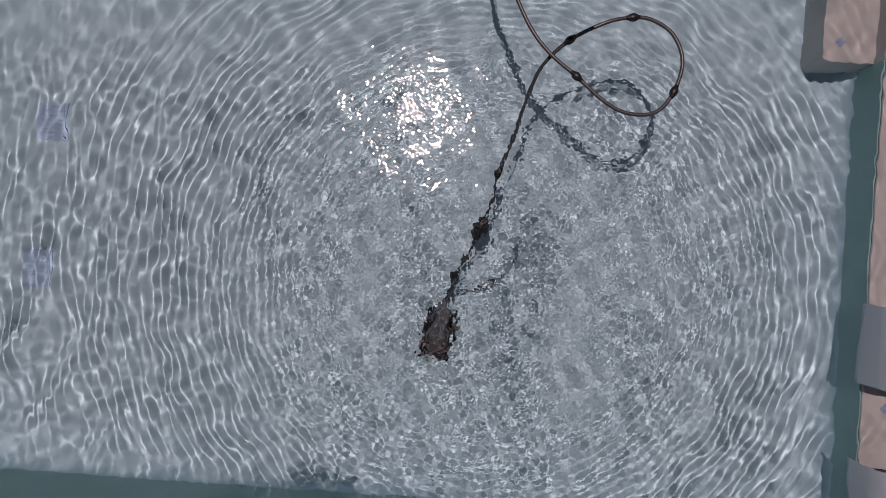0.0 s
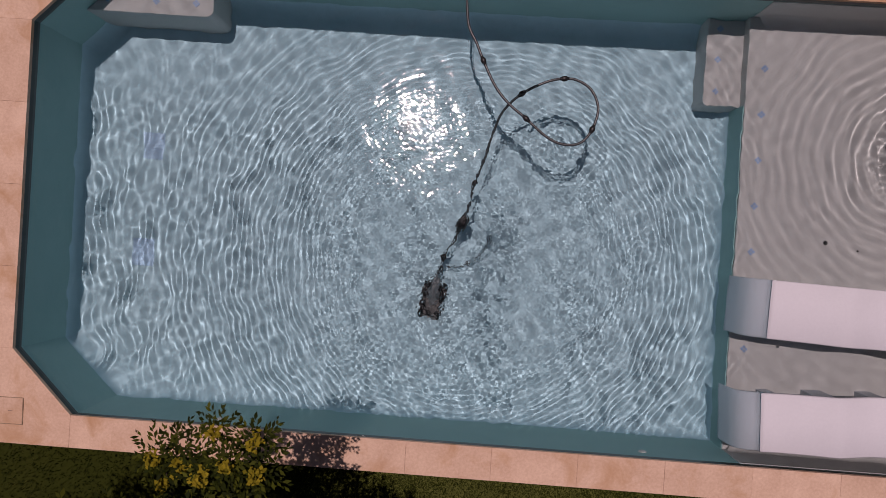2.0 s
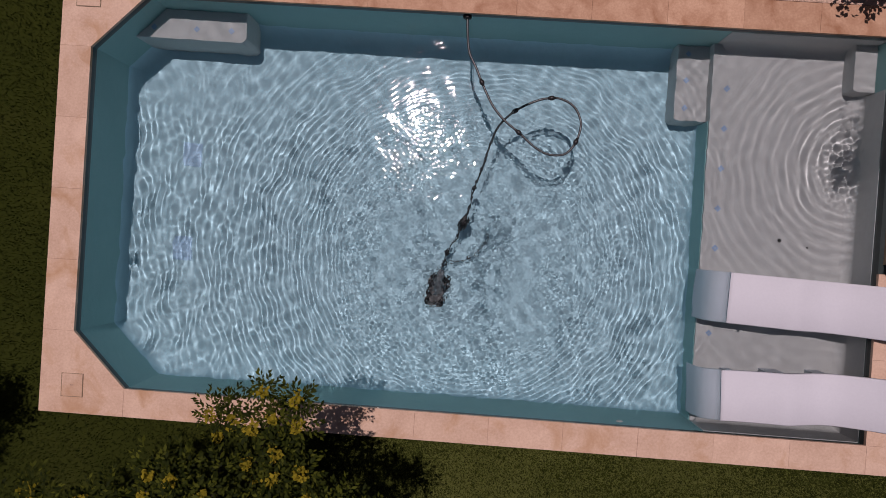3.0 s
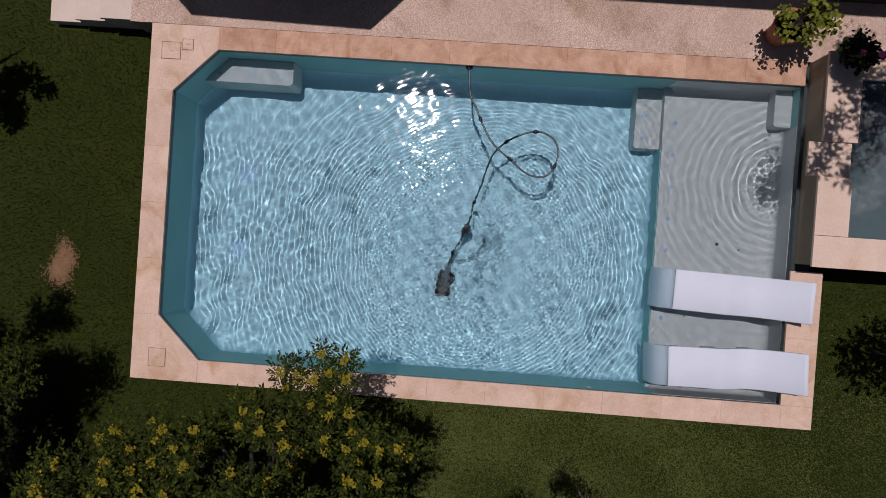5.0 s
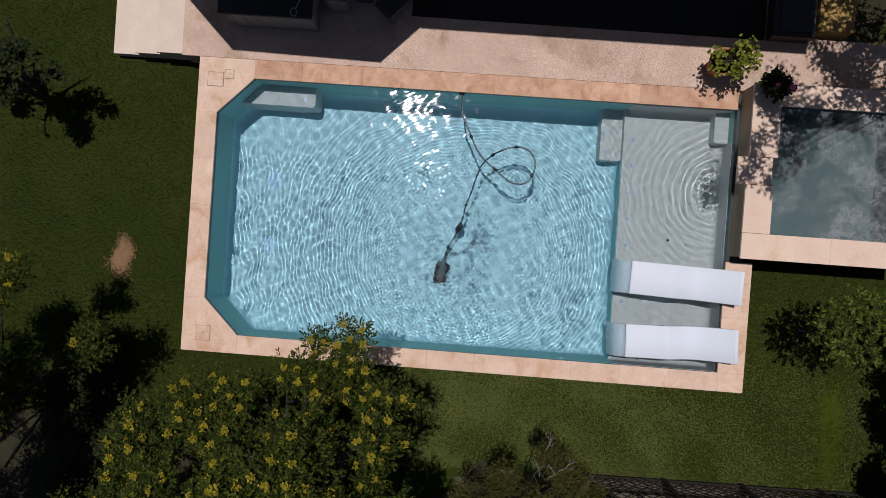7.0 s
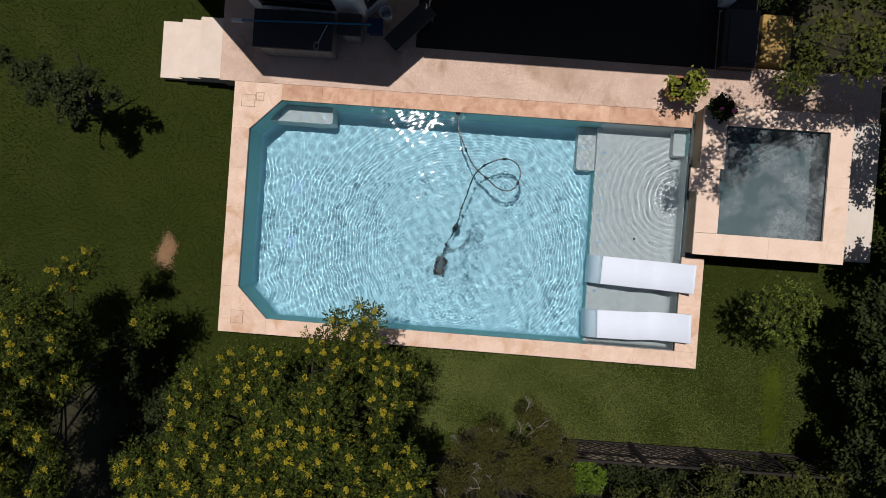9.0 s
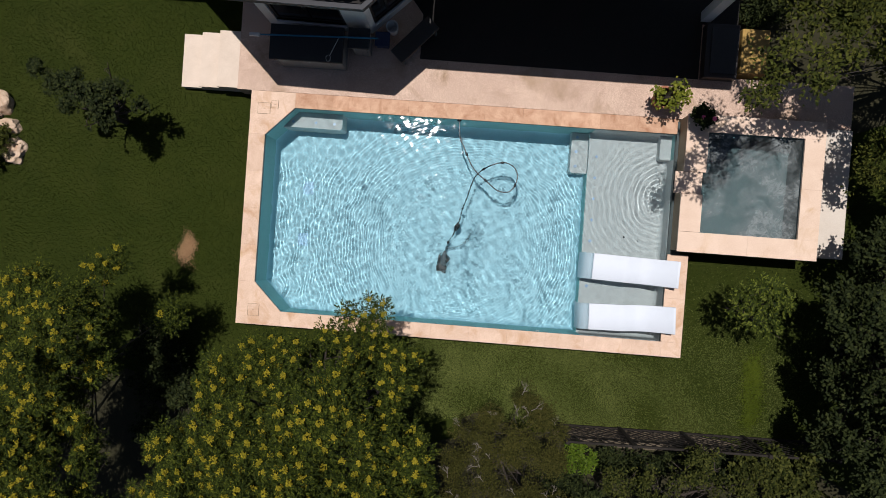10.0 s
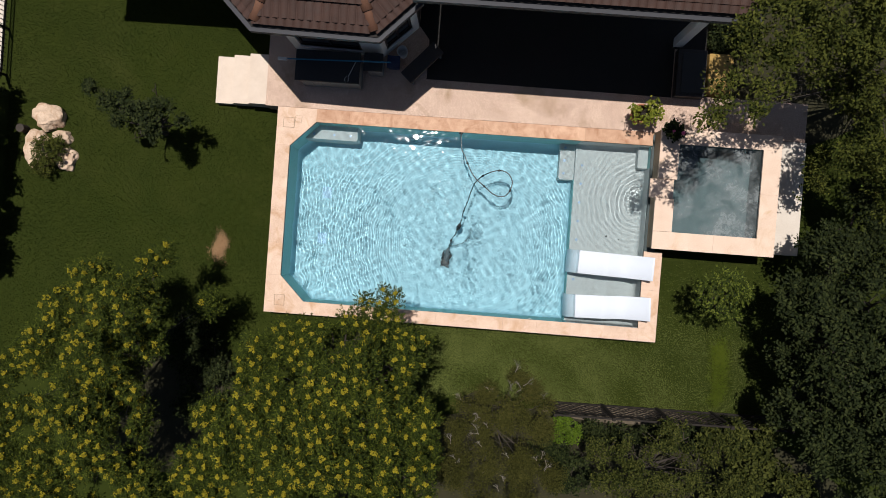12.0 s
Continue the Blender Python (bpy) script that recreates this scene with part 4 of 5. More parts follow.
def bead(at, along, length, r, name="float"):
    bm = bmesh.new()
    n = 9
    prof = [(max(0.014, r * math.sin(math.pi * i / (n - 1)) ** 0.6), (i / (n - 1) - 0.5) * length) for i in range(n)]
    lathe(bm, prof, (0, 0, 0), 12)
    rot = along.to_track_quat("Z", "Y").to_matrix()
    bmesh.ops.rotate(bm, verts=bm.verts, cent=(0, 0, 0), matrix=rot)
    bmesh.ops.translate(bm, verts=bm.verts, vec=at)
    part(name, bm, M_BLACK, hose, smooth=True)


for k in (4, 7, 11, 15, 17, 21, 25):
    i = min(k * 8, len(line) - 2)
    bead(line[i], (line[i + 1] - line[i]).normalized(), 0.085, 0.026)
i = 23 * 8
bead(line[i], (line[i + 1] - line[i]).normalized(), 0.20, 0.055, "swivel")
bm = lathe(bmesh.new(), [(0.045, -0.02), (0.045, 0.01), (0.03, 0.02)], (0, 0, 0), 14)
bmesh.ops.rotate(bm, verts=bm.verts, cent=(0, 0, 0), matrix=Matrix.Rotation(radians(90), 3, "X"))
bmesh.ops.translate(bm, verts=bm.verts, vec=(-0.267, Y1 - 0.02, -0.11))
part("wall_coupling", bm, M_BLACK, hose)

# return fittings in the south wall and drains in the floor
for x in (-2.33, 1.65):
    bm = lathe(bmesh.new(), [(0.038, 0.0), (0.038, 0.008), (0.026, 0.014), (0.012, 0.01)], (0, 0, 0), 16)
    bmesh.ops.rotate(bm, verts=bm.verts, cent=(0, 0, 0), matrix=Matrix.Rotation(radians(-90), 3, "X"))
    ob = tagged(done("water_inlet", bm, M_WHITE), "round white water inlet in the pool wall", "pool fitting", "water inlets")
    ob.matrix_world = pose(x, Y0, -0.30)
for x, y in ((3.32, -0.16), (3.62, -0.22)):
    bm = lathe(bmesh.new(), [(0.022, 0.0), (0.022, 0.004), (0.012, 0.002)] if x < 3.5 else [(0.010, 0.0), (0.010, 0.004), (0.006, 0.002)], (0, 0, 0), 14)
    ob = tagged(done("shelf_drain", bm, M_BLACK), "small dark round drain in the sun shelf", "drain", "shelf drains")
    ob.matrix_world = pose(x, y, SHELF)


def floor_drain(x, y):
    root = thing("floor_drain", "pale blue square drain grate in the pool floor", "drain", "floor drains")
    part("rim", box(bmesh.new(), -0.11, 0.11, -0.14, 0.14, 0.0, 0.008, 0.002), M_GRATE, root)
    for k in range(8):
        part("grate_bar", box(bmesh.new(), -0.095, 0.095, -0.125 + k * 0.033, -0.105 + k * 0.033, 0.008, 0.013), M_GRATE, root)
    root.matrix_world = pose(x, y, FLOOR)


floor_drain(-3.45, 0.41)
floor_drain(-3.50, -0.71)

# ---- house ----
EAVE, LIFT = 2.75, 0.36
house = thing("house", "white rendered house with brown roof tiles and a covered patio", "house")
WALL_PTS = [(-8.3, 5.4), (-5.75, 5.4), (-4.2, 3.60), (-2.14, 3.55), (-1.40, 4.26), (-1.40, 7.0)]


def wall_run(a, b, z0, z1, th=0.2, mat=None, name="wall"):
    a, b = Vector(a), Vector(b)
    d = (b - a).normalized()
    n = Vector((-d.y, d.x)) * th
    bm = prism(bmesh.new(), [tuple(a), tuple(b), tuple(b + n), tuple(a + n)], z0, z1)
    return part(name, bm, mat or M_RENDER, house)


def wall_with_window(a, b, s0, s1, z0, z1):
    a, b = Vector(a), Vector(b)
    d = (b - a).normalized()
    p, q = a + d * s0, a + d * s1
    wall_run(a, p, -0.01, EAVE)
    wall_run(q, b, -0.01, EAVE)
    wall_run(p, q, -0.01, z0)
    wall_run(p, q, z1, EAVE)
    n = Vector((-d.y, d.x))
    win = part("window", prism(bmesh.new(), [tuple(p + n * 0.05), tuple(q + n * 0.05), tuple(q + n * 0.07), tuple(p + n * 0.07)], z0 + 0.05, z1 - 0.05), M_GLASS, house, "dark glass")
    bm = bmesh.new()
    for u, w2, za, zb in ((p, p + d * 0.06, z0, z1), (q - d * 0.06, q, z0, z1), (p + d * 0.06, q - d * 0.06, z0, z0 + 0.06), (p + d * 0.06, q - d * 0.06, z1 - 0.06, z1), ((p + q) / 2 - d * 0.025, (p + q) / 2 + d * 0.025, z0 + 0.06, z1 - 0.06)):
        prism(bm, [tuple(u + n * 0.03), tuple(w2 + n * 0.03), tuple(w2 + n * 0.09), tuple(u + n * 0.09)], za, zb)
    part("window_frame", bm, M_FRAME_SHADE, win)
    bm = prism(bmesh.new(), [tuple(p - n * 0.04), tuple(q - n * 0.04), tuple(q + n * 0.03), tuple(p + n * 0.03)], z0 - 0.04, z0)
    part("sill", bm, M_RENDER, win)


wall_run(WALL_PTS[0], WALL_PTS[1], LAWN, EAVE)
wall_run(WALL_PTS[1], WALL_PTS[2], LAWN, EAVE)
wall_with_window(WALL_PTS[2], WALL_PTS[3], 0.20, 1.60, 0.32, 2.10)
wall_with_window(WALL_PTS[3], WALL_PTS[4], 0.12, 0.86, 0.32, 2.10)
# inner patio walls: deep shade put into their colour instead of white render
wall_run(WALL_PTS[4], WALL_PTS[5], -0.01, EAVE + LIFT, mat=M_FRAME_SHADE)
wall_run((-1.2, 7.2), (4.77, 7.2), -0.01, EAVE + LIFT, mat=M_FRAME_SHADE)
part("patio_column", box(bmesh.new(), 4.36, 4.56, 4.20, 4.40, -0.01, EAVE + LIFT - 0.03, 0.01), M_RENDER, house, "square white column")
part("patio_ceiling", box(bmesh.new(), -1.2, 4.70, 3.85, 7.2, EAVE + LIFT - 0.03, EAVE + LIFT), M_RENDER, house)

# roof planes: eave line from a to b, rising away from it
PITCH = math.tan(radians(19))
EAVES = [((-8.75, 4.90), (-6.02, 4.90)), ((-6.02, 4.90), (-4.20, 3.08)), ((-4.20, 3.08), (-1.87, 3.03)), ((-1.87, 3.03), (-1.16, 3.74)), ((-1.22, 3.69), (4.77, 3.66))]


def tile_mesh():
    """One roof tile with two rolls, 0.31 m wide and 0.40 m long."""
    bm = bmesh.new()
    cols = []
    for i in range(13):
        u = i / 12
        cols.append((u * 0.31, 0.012 + 0.026 * abs(math.sin(2 * math.pi * u)) ** 0.8))
    a = [bm.verts.new((x, 0.0, z + 0.042)) for x, z in cols]
    b = [bm.verts.new((x, 0.40, z - 0.012)) for x, z in cols]
    e = [bm.verts.new((x, 0.012, z - 0.022)) for x, z in cols]
    for i in range(12):
        bm.faces.new((a[i], a[i + 1], b[i + 1], b[i]))
        bm.faces.new((e[i], e[i + 1], a[i + 1], a[i]))
    me = bpy.data.meshes.new("tile")
    bm.to_mesh(me)
    bm.free()
    me.materials.append(M_ROOF)
    return me


TILE = tile_mesh()


def roof_plane(a, b, depth, rows, trim0=0.0, trim1=0.0, lift=0.0):
    a, b = Vector((*a, EAVE + 0.10 + lift)), Vector((*b, EAVE + 0.10 + lift))
    u = (b - a).normalized()
    n = Vector((-u.y, u.x, 0))
    v = (n + Vector((0, 0, PITCH))).normalized()
    w = u.cross(v)
    length = (b - a).length
    bm = bmesh.new()
    up = v * depth
    q = [a, b, b + up + u * -trim1 * depth, a + up + u * trim0 * depth]
    lo = [bm.verts.new(p - w * 0.05) for p in q]
    hi = [bm.verts.new(p) for p in q]
    bm.faces.new(lo[::-1])
    bm.faces.new(hi)
    for k in range(4):
        bm.faces.new((lo[k], lo[(k + 1) % 4], hi[(k + 1) % 4], hi[k]))
    roof = part("roof", bm, M_UNDER, house)
    basis = Matrix((u, v, w)).transposed().to_4x4()
    for r in range(rows):
        s = 0.05 if r == 0 else 0.19 + 0.34 * (r - 1)
        n_col = int(round((length - (trim0 + trim1) * max(s, 0)) / 0.31))
        for k in range(n_col):
            o = a + u * (trim0 * max(s, 0) + 0.31 * k) + v * s + w * (0.006 + 0.001 * rs.random())
            ob = new("roof_tile", TILE)
            ob.parent = roof
            ob.matrix_world = Matrix.Translation(o) @ basis
    bm = bmesh.new()
    g0 = a - n * 0.08 - u * 0.033 - Vector((0, 0, 0.12 + 0.003 * rs.random()))
    prism(bm, [(0, 0), (length + 0.066, 0), (length + 0.066, 0.12), (0, 0.12)], 0.0, 0.10)
    m = Matrix((u, n, Vector((0, 0, 1)))).transposed().to_4x4()
    bmesh.ops.transform(bm, matrix=Matrix.Translation(g0) @ m, verts=bm.verts)
    part("gutter", bm, M_GUTTER, house, "grey metal gutter")
    part("soffit", prism(bmesh.new(), [tuple((a + n * 0.03).xy), tuple((b + n * 0.03).xy), tuple((b + n * 0.62).xy), tuple((a + n * 0.62).xy)], EAVE - 0.02 + lift, EAVE + 0.02 + lift), M_SOFFIT, house)


roof_plane(*EAVES[0], 3.0, 1)
roof_plane(*EAVES[1], 1.5, 4, 0.0, 0.41)
roof_plane(*EAVES[2], 2.2, 6, 0.41, 0.41)
roof_plane(*EAVES[3], 1.2, 4, 0.41, -0.3)
roof_plane(*EAVES[4], 4.0, 5, lift=LIFT)


def hip(at, way, n):
    """Overlapping half-round ridge tiles that climb a hip."""
    d = Vector((*way, PITCH * 0.92)).normalized()
    p = Vector((*at, EAVE + 0.125))
    for k in range(n):
        bm = bmesh.new()
        a0, a1 = p + d * (0.36 * k - 0.05), p + d * (0.36 * k + 0.36)
        side = d.cross(Vector((0, 0, 1))).normalized()
        upv = side.cross(d)
        rings = []
        for q, r in ((a0, 0.125), (a1, 0.098)):
            rings.append([bm.verts.new(q + (side * math.cos(t) + upv * math.sin(t)) * r) for t in (math.pi * i / 12 for i in range(13))])
            rings.append([bm.verts.new(q + (side * math.cos(t) + upv * math.sin(t)) * (r - 0.015)) for t in (math.pi * i / 12 for i in range(13))])
        for i in range(12):
            bm.faces.new((rings[0][i], rings[0][i + 1], rings[2][i + 1], rings[2][i]))
            bm.faces.new((rings[1][i], rings[1][i + 1], rings[3][i + 1], rings[3][i]))
            bm.faces.new((rings[0][i], rings[0][i + 1], rings[1][i + 1], rings[1][i]))
        part("ridge_tile", bm, M_RIDGE, house, "half-round clay ridge tile", True)


hip((-4.12, 3.23), (0.38, 0.92), 6)
hip((-1.95, 3.18), (-0.38, 0.92), 6)
bm = prism(bmesh.new(), [(-8.72, 4.95), (-6.0, 4.95), (-4.16, 3.14), (-1.89, 3.09), (-1.19, 3.78), (-1.19, 10.5), (-8.72, 10.5)], EAVE + 0.025, EAVE + 0.06)
part("roof_deck", bm, M_UNDER, house)
bm = prism(bmesh.new(), [(-1.20, 3.73), (4.74, 3.70), (4.74, 10.5), (-1.20, 10.5)], EAVE + LIFT + 0.025, EAVE + LIFT + 0.06)
part("roof_deck", bm, M_UNDER, house)
# sheet over the terrace with the patio shade painted into its colour
part("patio_shade_floor", prism(bmesh.new(), [(-1.15, 3.10), (4.4, 3.06), (4.4, 4.15), (5.1, 4.15), (5.1, 7.2), (-1.39, 7.2), (-1.39, 4.3), (-1.15, 4.0)], -0.002, 0.004), M_PATIO_SHADE, house)


# ---- terrace things ----
def storage_box(name, label, x0, x1, y0, y1, h):
    root = thing(name, label, "storage box", "storage boxes")
    part("body", box(bmesh.new(), x0 + 0.05, x1 - 0.05, y0 + 0.06, y1 - 0.03, 0.0, h - 0.06, 0.02), M_BOX, root)
    part("lid", box(bmesh.new(), x0, x1, y0, y1, h - 0.06, h, 0.02), M_LID, root, "dark charcoal lid")
    bm = bmesh.new()
    n = max(3, int((x1 - x0) / 0.18))
    for k in range(n):
        xx = x0 + 0.1 + (x1 - x0 - 0.2) * k / (n - 1)
        box(bm, xx - 0.012, xx + 0.012, y0 + 0.05, y0 + 0.062, 0.04, h - 0.08)
    part("rib", bm, M_BOX, root)


storage_box("storage_box", "long grey plastic garden storage box with dark lid", -3.98, -2.56, 2.70, 3.38, 0.72)
storage_box("storage_box", "small grey plastic garden box with dark lid", -2.50, -2.08, 3.02, 3.42, 0.66)
pole = thing("pool_brush", "blue telescopic pool pole with a pale brush head", "pool pole")
part("pole", tube(bmesh.new(), [(-4.15, 3.14, 0.75), (-1.90, 3.21, 0.75)], 0.016, 10), M_POLE, pole)
part("brush_head", box(bmesh.new(), -4.36, -4.16, 3.10, 3.17, 0.73, 0.77, 0.008), M_WHITE, pole, "pale brush head")
net = thing("leaf_net", "small pale hand net lying on the storage box", "net")
part("handle", tube(bmesh.new(), smooth_line([(-2.66, 3.16, 0.735), (-2.74, 2.98, 0.735), (-2.80, 2.84, 0.735)], 4), 0.006, 8), M_WHITE, net)
part("hoop", tube(bmesh.new(), [(-2.83 + 0.045 * math.cos(a), 2.78 + 0.06 * math.sin(a), 0.733) for a in [k * math.pi / 8 for k in range(17)]], 0.004, 6), M_WHITE, net)
bm = lathe(bmesh.new(), [(0.09, 0.0), (0.115, 0.2), (0.125, 0.28), (0.105, 0.28), (0.095, 0.2), (0.08, 0.02)], (-1.72, 3.62, 0.0), 20)
tagged(done("white_pot", bm, M_WHITE), "round white pot standing by the house wall", "pot")
crate = thing("crate", "dull blue plastic crate on the terrace", "crate")
part("tub", box(bmesh.new(), -2.03, -1.78, 3.26, 3.50, 0.0, 0.22, 0.02), M_BUCKET, crate)
part("rim", box(bmesh.new(), -2.05, -1.76, 3.24, 3.52, 0.20, 0.225, 0.006), M_BUCKET, crate)
daybed = thing("sun_bed", "folded grey sun bed in the shade of the patio", "sun bed")
turn = pose(-1.25, 3.38, 0, 0, 0, 47)
part("mattress", box(bmesh.new(), -0.5, 0.5, -0.17, 0.17, 0.26, 0.33, 0.02, turn), M_PLANTER, daybed)
for sx in (-0.42, 0.42):
    for sy in (-0.13, 0.13):
        part("leg", box(bmesh.new(), sx - 0.02, sx + 0.02, sy - 0.02, sy + 0.02, 0.0, 0.26, 0.0, turn), M_GREY, daybed)

firebox = thing("side_cabinet", "low dark framed cabinet with grey top in the shade", "cabinet")
part("frame", box(bmesh.new(), 4.42, 5.06, 3.05, 4.10, 0.0, 0.22, 0.01), M_FRAME_SHADE, firebox)
part("top", box(bmesh.new(), 4.52, 5.02, 3.13, 4.02, 0.22, 0.24, 0.006), M_PLANTER, firebox, "dark grey top")
pier = thing("stone_block", "yellow stone block beside the patio", "stone block")
part("block", box(bmesh.new(), 5.12, 5.66, 3.18, 4.05, LAWN - 0.02, 0.20, 0.03), M_YELLOW, pier)


def pot_plant(name, label, at, pot_r, pot_h, spread, height, leaf, mat, pot_mat, n, flowers=0, seed=1, turn=(0.0, 6.28)):
    root = thing(name, label, "potted plant", "potted plants")
    r = np.random.default_rng(seed)
    x, y, z = at
    prof = [(pot_r * 0.7, 0.0), (pot_r * 0.95, pot_h * 0.85), (pot_r * 1.08, pot_h * 0.86), (pot_r * 1.08, pot_h), (pot_r * 0.9, pot_h), (pot_r * 0.86, pot_h * 0.88)]
    part("pot", lathe(bmesh.new(), prof, at, 24), pot_mat, root)
    part("soil", lathe(bmesh.new(), [(pot_r * 0.86, pot_h * 0.84), (pot_r * 0.86, pot_h * 0.88)], at, 20), M_LITTER_SHADE, root)
    tips = []
    bm = bmesh.new()
    for k in range(16):
        a = r.uniform(*turn) if k % 5 else r.uniform(2.6, 4.0)
        q = Vector((x + math.cos(a) * spread * r.uniform(0.3, 1), y + math.sin(a) * spread * r.uniform(0.3, 1), z + pot_h + height * r.uniform(0.3, 1)))
        o = Vector((x, y, z + pot_h * 0.85))
        tube(bm, smooth_line([tuple(o), tuple(o.lerp(q, 0.5) + Vector((0, 0, 0.06))), tuple(q)], 3), 0.006, 5)
        tips += [o.lerp(q, f) + Vector((0, 0, 0.05 * math.sin(f * 3))) for f in (0.55, 0.75, 0.9, 1.0)]
    part("stem", bm, M_BARK, root)
    tips = np.array([tuple(t) for t in tips])
    at2 = np.repeat(tips, n, axis=0) + r.normal(0, 0.045, (len(tips) * n, 3))
    leaves("foliage", at2, leaf, mat, root, r, 0.6, 0.7)
    for k in range(flowers):
        t = Vector(tips[int(r.integers(len(tips)))]) + Vector((0, 0, 0.07))
        bm = bmesh.new()
        for j in range(5):
            a = j * 1.257
            box(bm, 0.004, 0.045, -0.02, 0.02, 0.0, 0.006, 0.0, pose(t.x, t.y, t.z, 0, -25, math.degrees(a)))
        part("flower", bm, M_PINK, root, "pink flower")
    return root


pot_plant("potted_plant", "terracotta pot with a light green leafy shrub on the coping", (3.66, 2.57, 0.0), 0.20, 0.38, 0.42, 0.40, 0.07, M_LEAF_LIME, M_TERRACOTTA, 7, seed=2, turn=(-1.2, 1.2))
pot_plant("potted_plant", "dark pot with glossy dark plant and pink flowers", (4.33, 2.18, SP), 0.12, 0.16, 0.20, 0.26, 0.06, M_LEAF_DARK, M_PLANTER, 14, flowers=2, seed=3)


# ---- rocks, side fence, hedge ----
def boulder(name, label, centre, size, seed, mat=None):
    bm = bmesh.new()
    bmesh.ops.create_icosphere(bm, subdivisions=4, radius=1.0)
    for v in bm.verts:
        d = v.co.normalized()
        k = 1 + 0.32 * noise.noise(d * 1.3 + Vector((seed, 0, 0))) + 0.13 * noise.noise(d * 3.1 + Vector((0, seed, 0))) + 0.04 * noise.noise(d * 9 + Vector((0, 0, seed)))
        q = d * k
        q.z = min(q.z, 0.62 + 0.15 * noise.noise(d * 2.2))
        v.co = Vector((q.x * size[0], q.y * size[1], q.z * size[2]))
    ob = done(name, bm, mat or M_ROCK)
    ob.location = centre
    return tagged(ob, label, "rock", "boulders on the lawn")


boulder("boulder", "large pale sandstone boulder on the lawn", (-10.14, 1.68, LAWN + 0.05), (0.38, 0.30, 0.30), 1.0)
boulder("boulder", "large tan sandstone boulder beside a bush", (-10.36, 0.85, LAWN + 0.05), (0.34, 0.46, 0.30), 2.3)
boulder("boulder", "small pale sandstone boulder by the bush", (-9.76, 1.22, LAWN + 0.03), (0.22, 0.17, 0.2), 3.1)
boulder("boulder", "small tan stone beside the bush", (-9.66, 0.72, LAWN + 0.02), (0.24, 0.30, 0.18), 4.7)
bm = tube(bmesh.new(), [(-10.72, 1.36, LAWN), (-10.72, 1.36, LAWN + 0.22)], 0.10, 14)
tagged(done("log_stump", bm, M_BARK), "short sawn log standing by the boulders", "log")

side_fence = thing("side_fence", "dark metal railing fence along the garden edge", "fence")
for k in range(4):
    y = 2.6 + k * 1.1
    part("post", box(bmesh.new(), -11.33, -11.28, y, y + 0.05, LAWN, LAWN + 1.25), M_FENCE, side_fence)
for z in (0.15, 1.15):
    part("rail", box(bmesh.new(), -11.32, -11.29, 2.55, 6.0, LAWN + z, LAWN + z + 0.035), M_FENCE, side_fence)
for k in range(32):
    y = 2.62 + k * 0.105
    part("bar", box(bmesh.new(), -11.312, -11.298, y, y + 0.014, LAWN + 0.05, LAWN + 1.2), M_FENCE, side_fence)
bm = box(bmesh.new(), -13.6, -11.40, 2.75, 6.0, LAWN - 0.1, LAWN + 0.03, 0.01)
tagged(done("side_path", bm, M_BASE), "pale paved path beyond the garden fence", "path", kind="structure")


# ---- lattice fence at the south ----
def lattice_fence(a, b, height, posts):
    root = thing("lattice_fence", "weathered dark wooden lattice fence below the lawn", "fence")
    a, b = Vector((*a, LAWN)), Vector((*b, LAWN))
    d = (b - a).normalized()
    length = (b - a).length
    ang = math.degrees(math.atan2(d.y, d.x))
    base = Matrix.Translation(a) @ pose(0, 0, 0, 0, 0, ang)
    for k in range(posts):
        x = length * k / (posts - 1)
        part("post", box(bmesh.new(), x - 0.035, x + 0.035, -0.035, 0.035, -0.05, height + 0.06, 0.0, base), M_LATTICE, root)
    for z in (0.03, height - 0.03):
        part("rail", box(bmesh.new(), 0, length, -0.02, 0.02, z, z + 0.045, 0.0, base), M_LATTICE, root)
    n = int((length + height) / 0.2)
    for s in (1, -1):
        for k in range(n):
            x0 = k * 0.2 - (height if s > 0 else 0)
            p, q = (x0, 0.05), (x0 + s * (height - 0.08), height - 0.03)
            lo, hi = (p, q) if p[0] < q[0] else (q, p)
            if hi[0] <= 0.02 or lo[0] >= length - 0.02:
                continue
            t0, t1 = max(0, (0.0 - lo[0]) / (hi[0] - lo[0])), min(1, (length - lo[0]) / (hi[0] - lo[0]))
            pa = Vector((lo[0] + (hi[0] - lo[0]) * t0, s * 0.012, lo[1] + (hi[1] - lo[1]) * t0))
            pb = Vector((lo[0] + (hi[0] - lo[0]) * t1, s * 0.012, lo[1] + (hi[1] - lo[1]) * t1))
            m = pb - pa
            bm = bmesh.new()
            w = Vector((-m.z, 0, m.x)).normalized() * 0.009
            prism_pts = [pa - w, pb - w, pb + w, pa + w]
            f = [bm.verts.new(base @ (p2 + Vector((0, -0.005, 0)))) for p2 in prism_pts]
            g = [bm.verts.new(base @ (p2 + Vector((0, 0.005, 0)))) for p2 in prism_pts]
            bm.faces.new(f)
            bm.faces.new(g[::-1])
            for i2 in range(4):
                bm.faces.new((f[i2], f[(i2 + 1) % 4], g[(i2 + 1) % 4], g[i2]))
            part("slat", bm, M_LATTICE, root)


lattice_fence((2.24, -4.14), (7.3, -4.08), 1.12, 5)

